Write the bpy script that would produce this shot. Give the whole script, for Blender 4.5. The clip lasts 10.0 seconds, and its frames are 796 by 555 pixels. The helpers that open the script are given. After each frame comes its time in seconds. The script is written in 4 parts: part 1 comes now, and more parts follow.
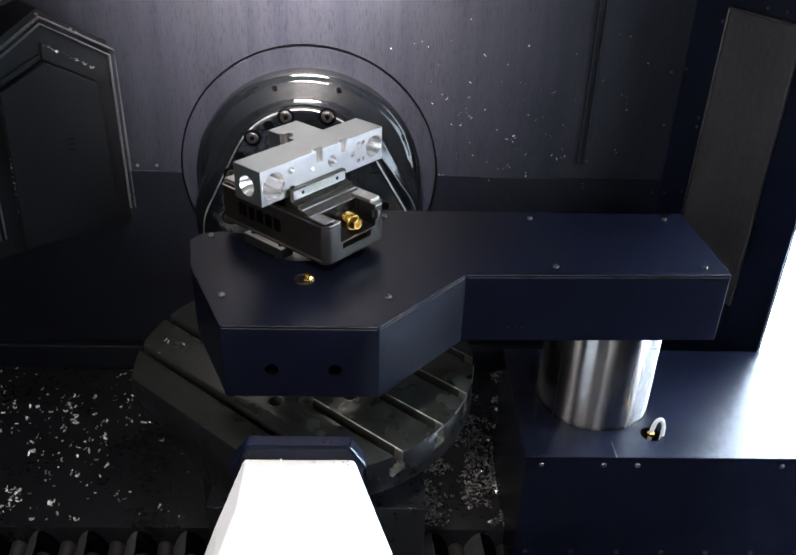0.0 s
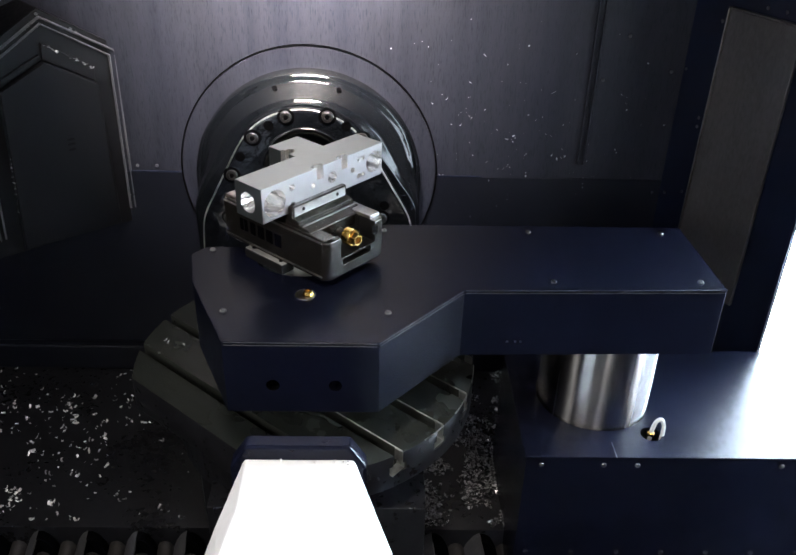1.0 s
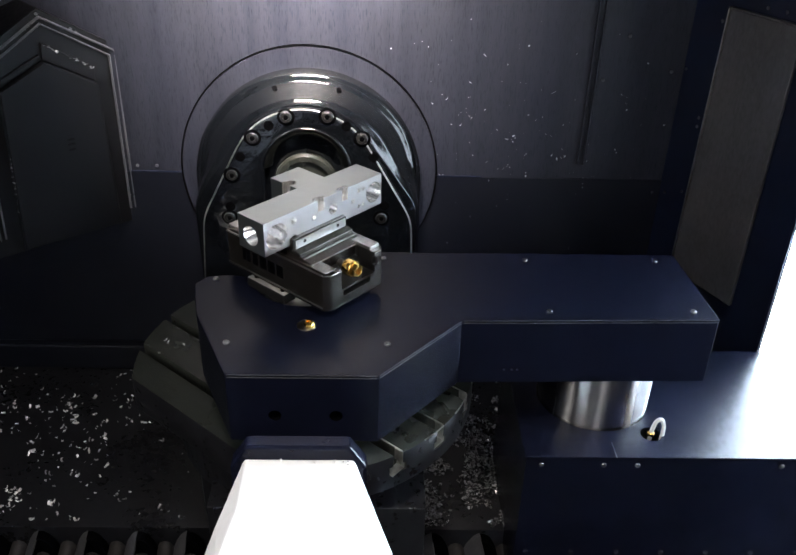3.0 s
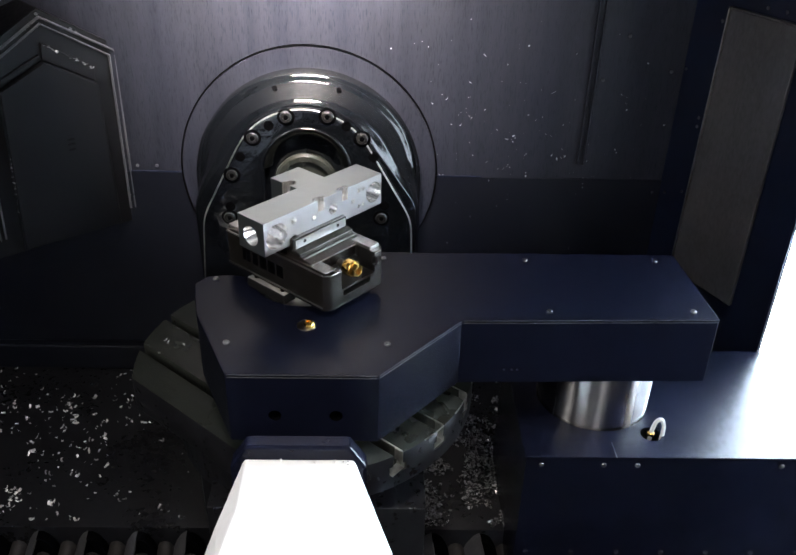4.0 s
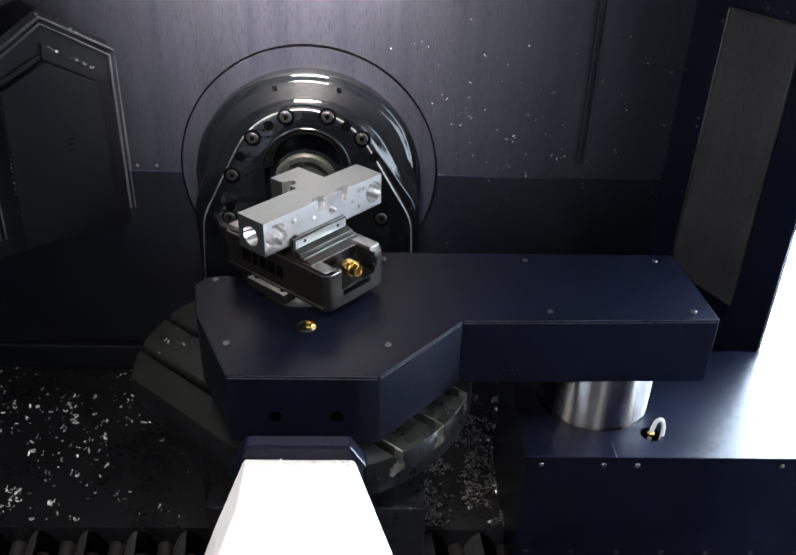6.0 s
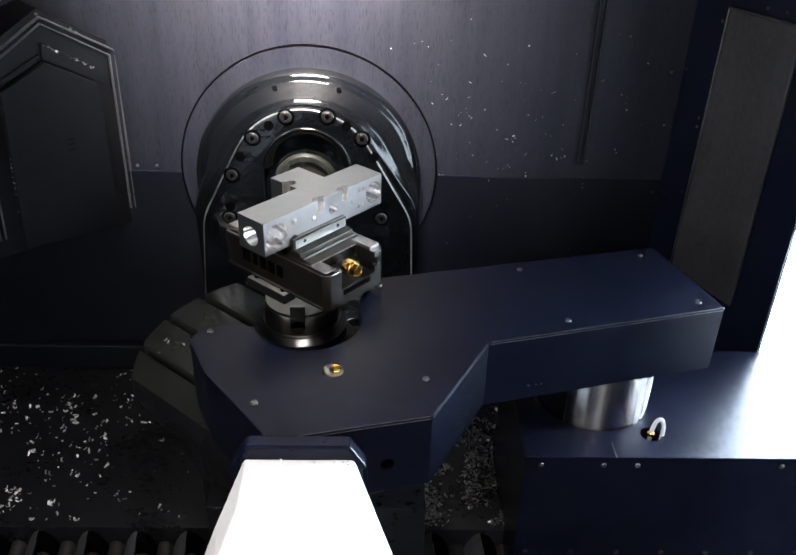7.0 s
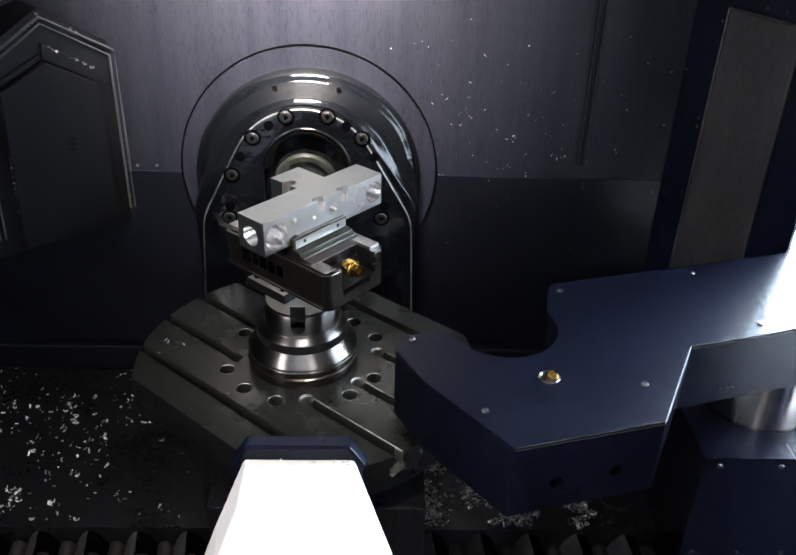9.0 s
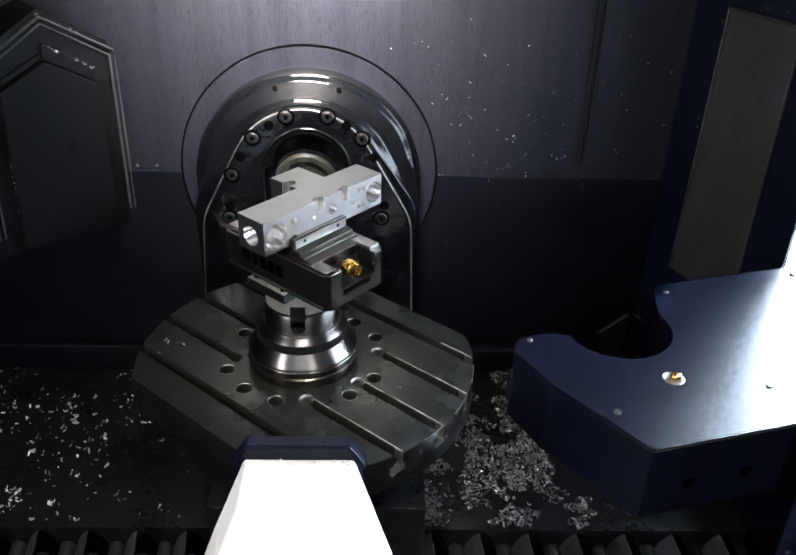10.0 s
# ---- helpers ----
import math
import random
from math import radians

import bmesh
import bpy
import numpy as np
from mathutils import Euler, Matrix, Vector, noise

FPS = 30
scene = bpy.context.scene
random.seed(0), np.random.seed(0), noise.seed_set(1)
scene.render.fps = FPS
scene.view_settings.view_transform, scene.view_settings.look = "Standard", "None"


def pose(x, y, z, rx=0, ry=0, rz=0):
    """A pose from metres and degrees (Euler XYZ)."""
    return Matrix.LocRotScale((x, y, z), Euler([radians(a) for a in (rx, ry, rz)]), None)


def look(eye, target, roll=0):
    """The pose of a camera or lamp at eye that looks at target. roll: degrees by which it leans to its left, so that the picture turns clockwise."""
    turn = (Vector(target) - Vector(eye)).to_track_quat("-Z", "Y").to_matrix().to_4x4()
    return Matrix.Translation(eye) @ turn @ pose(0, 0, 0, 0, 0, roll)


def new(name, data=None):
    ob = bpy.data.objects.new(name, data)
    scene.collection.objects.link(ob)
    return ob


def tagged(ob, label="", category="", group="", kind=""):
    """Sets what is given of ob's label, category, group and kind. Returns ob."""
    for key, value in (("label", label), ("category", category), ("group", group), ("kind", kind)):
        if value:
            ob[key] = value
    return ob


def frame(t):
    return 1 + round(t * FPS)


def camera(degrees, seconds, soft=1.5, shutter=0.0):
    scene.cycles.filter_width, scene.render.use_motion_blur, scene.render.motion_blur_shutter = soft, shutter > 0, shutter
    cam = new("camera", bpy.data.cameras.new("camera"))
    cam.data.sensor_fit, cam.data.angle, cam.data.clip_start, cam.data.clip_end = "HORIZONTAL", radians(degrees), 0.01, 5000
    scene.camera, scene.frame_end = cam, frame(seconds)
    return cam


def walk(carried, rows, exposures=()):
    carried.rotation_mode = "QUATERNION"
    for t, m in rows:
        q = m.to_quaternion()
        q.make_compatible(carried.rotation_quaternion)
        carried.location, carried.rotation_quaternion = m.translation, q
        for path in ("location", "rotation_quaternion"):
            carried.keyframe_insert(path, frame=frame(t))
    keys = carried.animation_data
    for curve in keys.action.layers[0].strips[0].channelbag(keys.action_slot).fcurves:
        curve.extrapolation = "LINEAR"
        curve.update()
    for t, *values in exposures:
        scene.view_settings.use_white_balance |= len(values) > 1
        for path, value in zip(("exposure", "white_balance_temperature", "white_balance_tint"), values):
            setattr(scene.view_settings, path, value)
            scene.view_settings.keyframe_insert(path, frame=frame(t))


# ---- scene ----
cam = camera(51.91, 10.0, soft=1.6, shutter=0.3)
_yaw, _pitch = radians(-1.497), radians(30.47)
EYE = Vector((0.0885, -0.8415, 0.612))
AIM = EYE + Vector((-math.sin(_yaw) * math.cos(_pitch), math.cos(_yaw) * math.cos(_pitch), -math.sin(_pitch)))
STAND = look(EYE, AIM, 1.542)
walk(cam, [(0.0, STAND), (10.0, STAND)], [(0.0, 0.0), (10.0, 0.0)])

# ---- light: bright hall outside the side opening, two work lamps under the roof ----
world = bpy.data.worlds.new("world")
scene.world = world
world.use_nodes = True
world.node_tree.nodes["Background"].inputs[0].default_value = (0.75, 0.85, 1.0, 1)
world.node_tree.nodes["Background"].inputs[1].default_value = 0.004


def area(name, at, to, w, h, watts, colour=(1, 1, 1), beam=180):
    data = bpy.data.lights.new(name, "AREA")
    data.shape, data.size, data.size_y, data.energy, data.color = "RECTANGLE", w, h, watts, colour
    data.spread = radians(beam)
    ob = new(name, data)
    ob.matrix_world = look(at, to)
    return ob


area("work_lamp_rear", (-0.05, -0.04, 0.86), (-0.035, 0.33, 0.47), 0.30, 0.07, 17.0, (1.0, 0.895, 0.825), 53)
area("work_lamp_front", (0.06, -0.50, 0.93), (0.02, -0.44, 0.0), 0.4, 0.08, 2.7, (1.0, 0.945, 0.925), 95)
area("work_lamp_door", (0.40, -0.98, 0.50), (0.34, 0.0, 0.0), 0.03, 0.45, 2.0, (1.0, 0.97, 0.96))
area("work_lamp_side", (-0.55, -0.62, 0.44), (0.1, 0.0, 0.08), 0.05, 0.40, 3.0, (1.0, 0.98, 0.97))


# ---- materials ----
def mat(name, base, rough, metal=0.0, dark=0.75, scale=60.0, stain=6.0, bump=0.15, spread=0.12, streak=(1, 1, 1), coat=0.0, spec=0.5,
        bumpscale=0.0, vary=0.0, turned=0.0, drips=0.0, relief=0.0006):
    """A painted or metal surface: fine grain and large stains in colour and gloss, and a fine relief."""
    m = bpy.data.materials.new(name)
    m.use_nodes = True
    nt = m.node_tree
    n, l = nt.nodes, nt.links
    b = n["Principled BSDF"]
    b.inputs["Metallic"].default_value = metal
    b.inputs["Coat Weight"].default_value = coat
    b.inputs["Specular IOR Level"].default_value = spec
    tc = n.new("ShaderNodeTexCoord")
    mp = n.new("ShaderNodeMapping")
    mp.inputs["Scale"].default_value = streak
    l.new(tc.outputs["Object"], mp.inputs["Vector"])
    fine, big = n.new("ShaderNodeTexNoise"), n.new("ShaderNodeTexNoise")
    fine.inputs["Scale"].default_value, fine.inputs["Detail"].default_value = scale, 6
    big.inputs["Scale"].default_value, big.inputs["Detail"].default_value = stain, 4
    for t in (fine, big):
        l.new(mp.outputs[0], t.inputs["Vector"])
    add = n.new("ShaderNodeMath")
    add.operation = "ADD"
    l.new(fine.outputs[0], add.inputs[0])
    l.new(big.outputs[0], add.inputs[1])
    ramp = n.new("ShaderNodeMapRange")
    ramp.inputs[1].default_value, ramp.inputs[2].default_value = 0.55, 1.45
    ramp.interpolation_type = "SMOOTHSTEP"
    l.new(add.outputs[0], ramp.inputs[0])
    mix = n.new("ShaderNodeMix")
    mix.data_type = "RGBA"
    mix.inputs[6].default_value = (*[c * dark for c in base], 1)
    mix.inputs[7].default_value = (*[min(1, c * (2 - dark)) for c in base], 1)
    l.new(ramp.outputs[0], mix.inputs[0])
    out = mix.outputs[2]
    if vary:
        info = n.new("ShaderNodeNewGeometry")
        hsv = n.new("ShaderNodeHueSaturation")
        vr = n.new("ShaderNodeMapRange")
        vr.inputs[3].default_value, vr.inputs[4].default_value = 1 - vary, 1 + vary
        l.new(info.outputs["Random Per Island"], vr.inputs[0])
        l.new(vr.outputs[0], hsv.inputs["Value"])
        l.new(out, hsv.inputs["Color"])
        out = hsv.outputs[0]
    l.new(out, b.inputs["Base Color"])
    rr = n.new("ShaderNodeMapRange")
    rr.inputs[1].default_value, rr.inputs[2].default_value = 0.6, 1.4
    rr.inputs[3].default_value, rr.inputs[4].default_value = max(0.03, rough - spread), min(1, rough + spread)
    l.new(add.outputs[0], rr.inputs[0])
    l.new(rr.outputs[0], b.inputs["Roughness"])
    if drips:
        # dried runs: short upright dashes and long faint streaks that dull the gloss
        masks = []
        for size, lo, hi in (((620, 620, 80), 0.52, 0.72), ((45, 45, 3.5), 0.42, 0.85), ((300, 300, 90), 0.63, 0.74)):
            dm = n.new("ShaderNodeMapping")
            dm.inputs["Scale"].default_value = size
            l.new(tc.outputs["Object"], dm.inputs["Vector"])
            dn = n.new("ShaderNodeTexNoise")
            dn.inputs["Scale"].default_value, dn.inputs["Detail"].default_value = 1.0, 3
            l.new(dm.outputs[0], dn.inputs["Vector"])
            dr = n.new("ShaderNodeMapRange")
            dr.inputs[1].default_value, dr.inputs[2].default_value = lo, hi
            dr.inputs[3].default_value, dr.inputs[4].default_value = 1.0, 1.0 - drips * (0.55 if size[2] < 2 else 1.0)
            l.new(dn.outputs[0], dr.inputs[0])
            masks.append(dr.outputs[0])
        run = masks[0]
        for other in masks[1:]:
            mul = n.new("ShaderNodeMath")
            mul.operation = "MULTIPLY"
            l.new(run, mul.inputs[0])
            l.new(other, mul.inputs[1])
            run = mul.outputs[0]
        gl = n.new("ShaderNodeMath")
        gl.operation = "MULTIPLY"
        gl.inputs[1].default_value = spec
        l.new(run, gl.inputs[0])
        l.new(gl.outputs[0], b.inputs["Specular IOR Level"])
    if turned:
        tg = n.new("ShaderNodeTangent")
        tg.direction_type, tg.axis = "RADIAL", "Z"
        b.inputs["Anisotropic"].default_value = turned
        b.inputs["Anisotropic Rotation"].default_value = 0.25
        l.new(tg.outputs[0], b.inputs["Tangent"])
    if bump:
        bp = n.new("ShaderNodeBump")
        bp.inputs["Strength"].default_value, bp.inputs["Distance"].default_value = bump, relief
        src = fine
        if bumpscale:
            src = n.new("ShaderNodeTexNoise")
            src.inputs["Scale"].default_value, src.inputs["Detail"].default_value = bumpscale, 3
            l.new(mp.outputs[0], src.inputs["Vector"])
        l.new(src.outputs[0], bp.inputs["Height"])
        l.new(bp.outputs[0], b.inputs["Normal"])
    return m


def glow(name, colour, strength):
    m = bpy.data.materials.new(name)
    m.use_nodes = True
    b = m.node_tree.nodes["Principled BSDF"]
    b.inputs["Base Color"].default_value = (*colour, 1)
    b.inputs["Emission Color"].default_value = (*colour, 1)
    b.inputs["Emission Strength"].default_value = strength
    return m


NAVY = mat("navy_powder_coat", (0.0036, 0.0043, 0.0092), 0.255, scale=900, stain=12, bump=0.30, spread=0.012, bumpscale=900, spec=0.095)
WALL = mat("navy_wall_paint_with_dried_coolant", (0.0034, 0.0041, 0.0090), 0.60, dark=0.72, scale=420, stain=14, bump=0.25, streak=(1.0, 1.0, 0.35), spread=0.06, spec=0.40, drips=0.40)
# Darker than WALL: the lamp's fall-off toward the floor, painted in.
LOWER = mat("lower_wall_paint_shaded", (0.0026, 0.0030, 0.0054), 0.40, dark=0.75, scale=200, stain=10, bump=0.05, spec=0.24)
CAPM = mat("smooth_navy_enamel", (0.0040, 0.0048, 0.0110), 0.22, dark=0.85, scale=120, stain=10, bump=0.0, spread=0.008, spec=0.16)
HATCH = mat("black_hatch_paint", (0.0027, 0.0027, 0.0034), 0.5, dark=0.6, scale=160, stain=20, bump=0.1, spec=0.17)
FLANK = mat("navy_sheet_metal", (0.0046, 0.0068, 0.0165), 0.42, dark=0.75, scale=160, stain=8, streak=(1, 1, 0.5), spec=0.20, bump=0.05)
PANEL = mat("grey_worn_panel", (0.042, 0.0405, 0.0415), 0.45, dark=0.6, scale=220, stain=14, streak=(1, 1, 0.5), spec=0.4, drips=0.25)
CAST = mat("wet_black_casting", (0.0024, 0.0029, 0.0038), 0.13, dark=0.6, scale=140, stain=16, bump=0.7, spread=0.06, bumpscale=34, relief=0.0020, spec=0.5)
OILED = mat("oiled_dark_steel", (0.021, 0.023, 0.0195), 0.25, metal=0.25, dark=0.8, scale=30, stain=7, bump=0.04, spread=0.06, bumpscale=30)
SLOTWALL = mat("cut_slot_steel", (0.040, 0.042, 0.035), 0.34, metal=0.4, dark=0.7, scale=300, stain=20)
SLOTM = mat("bare_slot_steel", (0.52, 0.52, 0.48), 0.36, metal=0.95, dark=0.6, scale=120, stain=30)
BLACK = mat("black_oxide_steel", (0.009, 0.0088, 0.0085), 0.34, metal=0.0, dark=0.85, scale=240, stain=25, bump=0.0, spread=0.03, spec=0.35)
VICE = mat("browned_tool_steel", (0.080, 0.072, 0.062), 0.24, metal=0.9, dark=0.92, scale=120, stain=9, bump=0.0, spread=0.02)
STEEL = mat("turned_steel", (0.18, 0.171, 0.160), 0.30, metal=1.0, dark=0.88, scale=220, stain=14, bump=0.0, streak=(1, 1, 8), turned=0.7, spread=0.03)
GROUND = mat("ground_steel", (0.36, 0.345, 0.325), 0.36, metal=1.0, dark=0.8, scale=200, stain=20, bump=0.0, spread=0.06)
# Paler than the sheet it edges: light caught by folds, put in the colour.
EDGE_LIT = mat("lit_sheet_edge", (0.10, 0.10, 0.105), 0.35, metal=0.5, scale=200, stain=30, bump=0.0)
CHROME = mat("polished_post", (0.72, 0.70, 0.68), 0.25, metal=1.0, dark=0.88, scale=40, stain=8, bump=0.0, spread=0.05, streak=(5, 5, 0.06), turned=1.0)
ALU = mat("milled_aluminium", (0.262, 0.287, 0.285), 0.40, metal=1.0, dark=0.93, scale=60, stain=25, bump=0.0, streak=(1, 1, 1), spread=0.03)
# Paler copies of ALU: light on the front face and in bores, painted in.
ALU_LIT = mat("aluminium_lit_front", (0.40, 0.385, 0.370), 0.40, metal=1.0, dark=0.93, scale=80, stain=25, bump=0.0, spread=0.03)
BORE = mat("aluminium_lit_bores", (0.97, 0.95, 0.92), 0.20, metal=0.93, dark=0.97, scale=500, stain=60, bump=0.0, spread=0.02)
BRASS = mat("brass", (0.78, 0.50, 0.14), 0.22, metal=1.0, dark=0.85, scale=200, stain=40)
WHITE = mat("white_gloss_enamel", (0.58, 0.58, 0.575), 0.3, dark=0.99, scale=60, stain=8, bump=0.0, spread=0.015)
CHIPS = mat("aluminium_chips", (0.78, 0.76, 0.74), 0.36, metal=0.55, dark=0.7, scale=300, stain=30, bump=0.0, vary=0.6)
# HEAPED: chips at under half of the base colour of CHIPS.
HEAPED = mat("darker_aluminium_chips", (0.32, 0.315, 0.31), 0.3, metal=0.75, dark=0.6, scale=300, stain=30, bump=0.0, vary=0.85)
FLOORM = mat("wet_black_floor_and_rim_shade", (0.0086, 0.0086, 0.0098), 0.30, dark=0.6, scale=120, stain=10, bump=0.05, spread=0.06, spec=0.3)
BELLOW = mat("dusty_brown_bellows", (0.016, 0.0138, 0.0127), 0.6, dark=0.35, scale=240, stain=60, bump=0.4, spec=0.3)
RUBBER = mat("pale_cable_sheath", (0.55, 0.54, 0.50), 0.45, scale=300)
SCREW = mat("zinc_screw", (0.17, 0.167, 0.165), 0.34, metal=1.0, scale=300)
DULL = mat("dark_screw", (0.05, 0.05, 0.05), 0.3, metal=0.8, scale=300)
# INK and GAP: black marks and joints, also shade painted into holes and hollows.
INK = mat("black_marking_and_hole_shade", (0.002, 0.002, 0.002), 0.7, scale=300, spec=0.05)
GAP = mat("black_mark_and_gap_shade", (0.0012, 0.0012, 0.0014), 0.9, scale=100, spec=0.0)
BARE = mat("bare_pallet_steel", (0.44, 0.43, 0.385), 0.40, metal=0.45, dark=0.85, scale=160, stain=30, bump=0.0, spread=0.04)
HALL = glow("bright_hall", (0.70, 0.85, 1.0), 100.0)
SHOP = glow("lit_workshop", (0.93, 0.93, 1.0), 0.03)
HALL_FAR = glow("hall_wall", (0.92, 0.95, 1.0), 3.0)


# ---- mesh helpers ----
def part(name, bm, material, parent=None, label="", smooth=False):
    me = bpy.data.meshes.new(name)
    bm.to_mesh(me)
    bm.free()
    me.materials.append(material)
    if smooth:
        for p in me.polygons:
            p.use_smooth = True
    ob = new(name, me)
    if parent is not None:
        ob.parent = parent
    if label:
        ob["label"] = label
    return ob


def thing(name, label, category, at=None, group="", kind=""):
    ob = new(name)
    ob.empty_display_size = 0.02
    if at is not None:
        ob.matrix_world = at
    return tagged(ob, label, category, group, kind)


def soften(bm, w, seg=2, angle=30):
    if w:
        es = [e for e in bm.edges if len(e.link_faces) == 2 and e.calc_face_angle(0) > radians(angle)]
        bmesh.ops.bevel(bm, geom=es, offset=w, segments=seg, profile=0.5, affect="EDGES", clamp_overlap=True)
    return bm


def box(x0, x1, y0, y1, z0, z1, bevel=0.0, m=None):
    bm = bmesh.new()
    bmesh.ops.create_cube(bm, size=1)
    for v in bm.verts:
        v.co = Vector((x0 + (v.co.x + 0.5) * (x1 - x0), y0 + (v.co.y + 0.5) * (y1 - y0), z0 + (v.co.z + 0.5) * (z1 - z0)))
    soften(bm, bevel)
    if m is not None:
        bm.transform(m)
    return bm


def prism(outline, z0, z1, bevel=0.0, m=None, angle=30):
    """An upright prism over an outline in x and y, counter-clockwise."""
    bm = bmesh.new()
    lo = [bm.verts.new((x, y, z0)) for x, y in outline]
    hi = [bm.verts.new((x, y, z1)) for x, y in outline]
    bm.faces.new(hi)
    bm.faces.new(lo[::-1])
    for i in range(len(lo)):
        j = (i + 1) % len(lo)
        bm.faces.new((lo[i], lo[j], hi[j], hi[i]))
    bmesh.ops.recalc_face_normals(bm, faces=bm.faces)
    soften(bm, bevel, angle=angle)
    if m is not None:
        bm.transform(m)
    return bm


def lathe(profile, n=64, m=None):
    """A body turned round z from (radius, height) pairs."""
    bm = bmesh.new()
    rings = []
    for r, z in profile:
        if r < 1e-6:
            rings.append([bm.verts.new((0, 0, z))])
        else:
            rings.append([bm.verts.new((r * math.cos(2 * math.pi * i / n), r * math.sin(2 * math.pi * i / n), z)) for i in range(n)])
    for a, b in zip(rings, rings[1:]):
        for i in range(n):
            j = (i + 1) % n
            if len(a) == 1 and len(b) == 1:
                continue
            if len(a) == 1:
                bm.faces.new((a[0], b[i], b[j]))
            elif len(b) == 1:
                bm.faces.new((a[i], a[j], b[0]))
            else:
                bm.faces.new((a[i], a[j], b[j], b[i]))
    bmesh.ops.recalc_face_normals(bm, faces=bm.faces)
    if m is not None:
        bm.transform(m)
    return bm


def rod(r, z0, z1, n=32, chamfer=0.0, m=None):
    c = chamfer
    prof = [(0, z0), (r - c, z0), (r, z0 + c), (r, z1 - c), (r - c, z1), (0, z1)] if c else [(0, z0), (r, z0), (r, z1), (0, z1)]
    return lathe(prof, n, m)


def join(*bms):
    out = bmesh.new()
    for b in bms:
        me = bpy.data.meshes.new("tmp")
        b.to_mesh(me)
        out.from_mesh(me)
        bpy.data.meshes.remove(me)
        b.free()
    return out


def carve(bm, cutters):
    """bm less the cutters (bmeshes). Faces made by the cut take the second material."""
    me = bpy.data.meshes.new("tmp")
    bm.to_mesh(me)
    bm.free()
    me.materials.append(GAP)
    base = new("tmp", me)
    made = [base]
    for c in cutters:
        cm = bpy.data.meshes.new("tmp")
        c.to_mesh(cm)
        c.free()
        cm.materials.append(BORE)
        co = new("tmp", cm)
        made.append(co)
        mod = base.modifiers.new("cut", "BOOLEAN")
        mod.operation, mod.object, mod.solver, mod.material_mode = "DIFFERENCE", co, "EXACT", "TRANSFER"
    bpy.context.view_layer.update()
    got = bpy.data.meshes.new_from_object(base.evaluated_get(bpy.context.evaluated_depsgraph_get()))
    out = bmesh.new()
    out.from_mesh(got)
    for o in made:
        d = o.data
        bpy.data.objects.remove(o)
        bpy.data.meshes.remove(d)
    bpy.data.meshes.remove(got)
    return out


def two_tone(ob, second):
    ob.data.materials.append(second)
    return ob


def smooth_by_angle(ob, deg=35):
    ob.data.shade_smooth() if hasattr(ob.data, "shade_smooth") else None
    bm = bmesh.new()
    bm.from_mesh(ob.data)
    for e in bm.edges:
        e.smooth = len(e.link_faces) == 2 and e.calc_face_angle(0) < radians(deg)
    for f in bm.faces:
        f.smooth = True
    bm.to_mesh(ob.data)
    bm.free()
    return ob


def screw(parent, at, turn, r=0.0036, material=None):
    """A small button-head socket screw: a domed head with a recessed socket."""
    h = r * 0.6
    bm = lathe([(r, 0), (r, h * 0.5), (r * 0.8, h), (r * 0.48, h), (r * 0.48, h * 0.3), (0, h * 0.3)], 14)
    bm.transform(Matrix.Translation(at) @ turn)
    return part("screw", bm, material or SCREW, parent, smooth=False)


UP = Matrix.Identity(4)
FRONT = Matrix.Rotation(radians(90), 4, "X")      # z to -y


def structure(ob, label):
    return tagged(ob, label, kind="structure")


# ---- enclosure ----
FLOOR_Z, WALL_Y = -0.26, 0.33
structure(part("floor", box(-0.9, 0.75, -0.045, 0.36, -0.5, FLOOR_Z), FLOORM), "wet black sheet steel floor strewn with chips")
structure(part("wall_back", box(-0.9, 0.53, WALL_Y, WALL_Y + 0.02, FLOOR_Z - 0.02, 0.9), WALL), "black painted back wall with dried coolant streaks")
structure(part("trim", box(-0.9, 0.52, WALL_Y - 0.018, WALL_Y, FLOOR_Z, FLOOR_Z + 0.05, 0.004), LOWER), "dark ledge along the foot of the back wall")

# sheet below the seam, its dark colour carries the fading light
structure(part("wall_lower", box(-0.9, 0.526, WALL_Y - 0.0015, WALL_Y + 0.001, FLOOR_Z, 0.1055), LOWER), "navy lower wall sheet with lamp fall-off in its colour")

# oblique flank beside the side opening, with a grey panel let into it
P0, P1 = Vector((0.526, 0.33, 0)), Vector((0.633, 0.108, 0))
RUN = (P1 - P0).normalized()
OUT = Vector((-RUN.y, RUN.x, 0)) * -1
if OUT.x > 0:
    OUT = -OUT
FL = Matrix((( RUN.x, OUT.x, 0, P0.x), (RUN.y, OUT.y, 0, P0.y), (0, 0, 1, 0), (0, 0, 0, 1)))   # along, out of the wall, up
LEN = (P1 - P0).length
flank = structure(part("wall_flank", box(0, LEN, -0.003, 0, -0.4, 0.9, m=FL), FLANK), "navy sheet metal flank wall")

# the side beyond the opening and the plain walls that close the place
structure(part("wall_side", box(0.64, 0.66, -1.3, -0.20, -0.5, 0.9), FLANK), "navy side wall in front of the opening")
structure(part("lintel", box(0.64, 0.66, -0.20, 0.108, 0.55, 0.9), FLANK), "navy sheet over the side opening")
structure(part("wall_left", box(-0.92, -0.90, -1.3, 0.36, -0.5, 0.9), FLANK), "dark left wall")
structure(part("backdrop_front", box(-0.92, 0.66, -1.32, -1.30, -0.3, 1.0), SHOP), "lit workshop outside the open front door")
structure(part("ceiling", box(-0.92, 0.66, -1.32, 0.36, 0.98, 1.0), FLANK), "dark roof sheet")
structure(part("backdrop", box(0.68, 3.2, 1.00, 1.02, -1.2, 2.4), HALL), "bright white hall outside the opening")
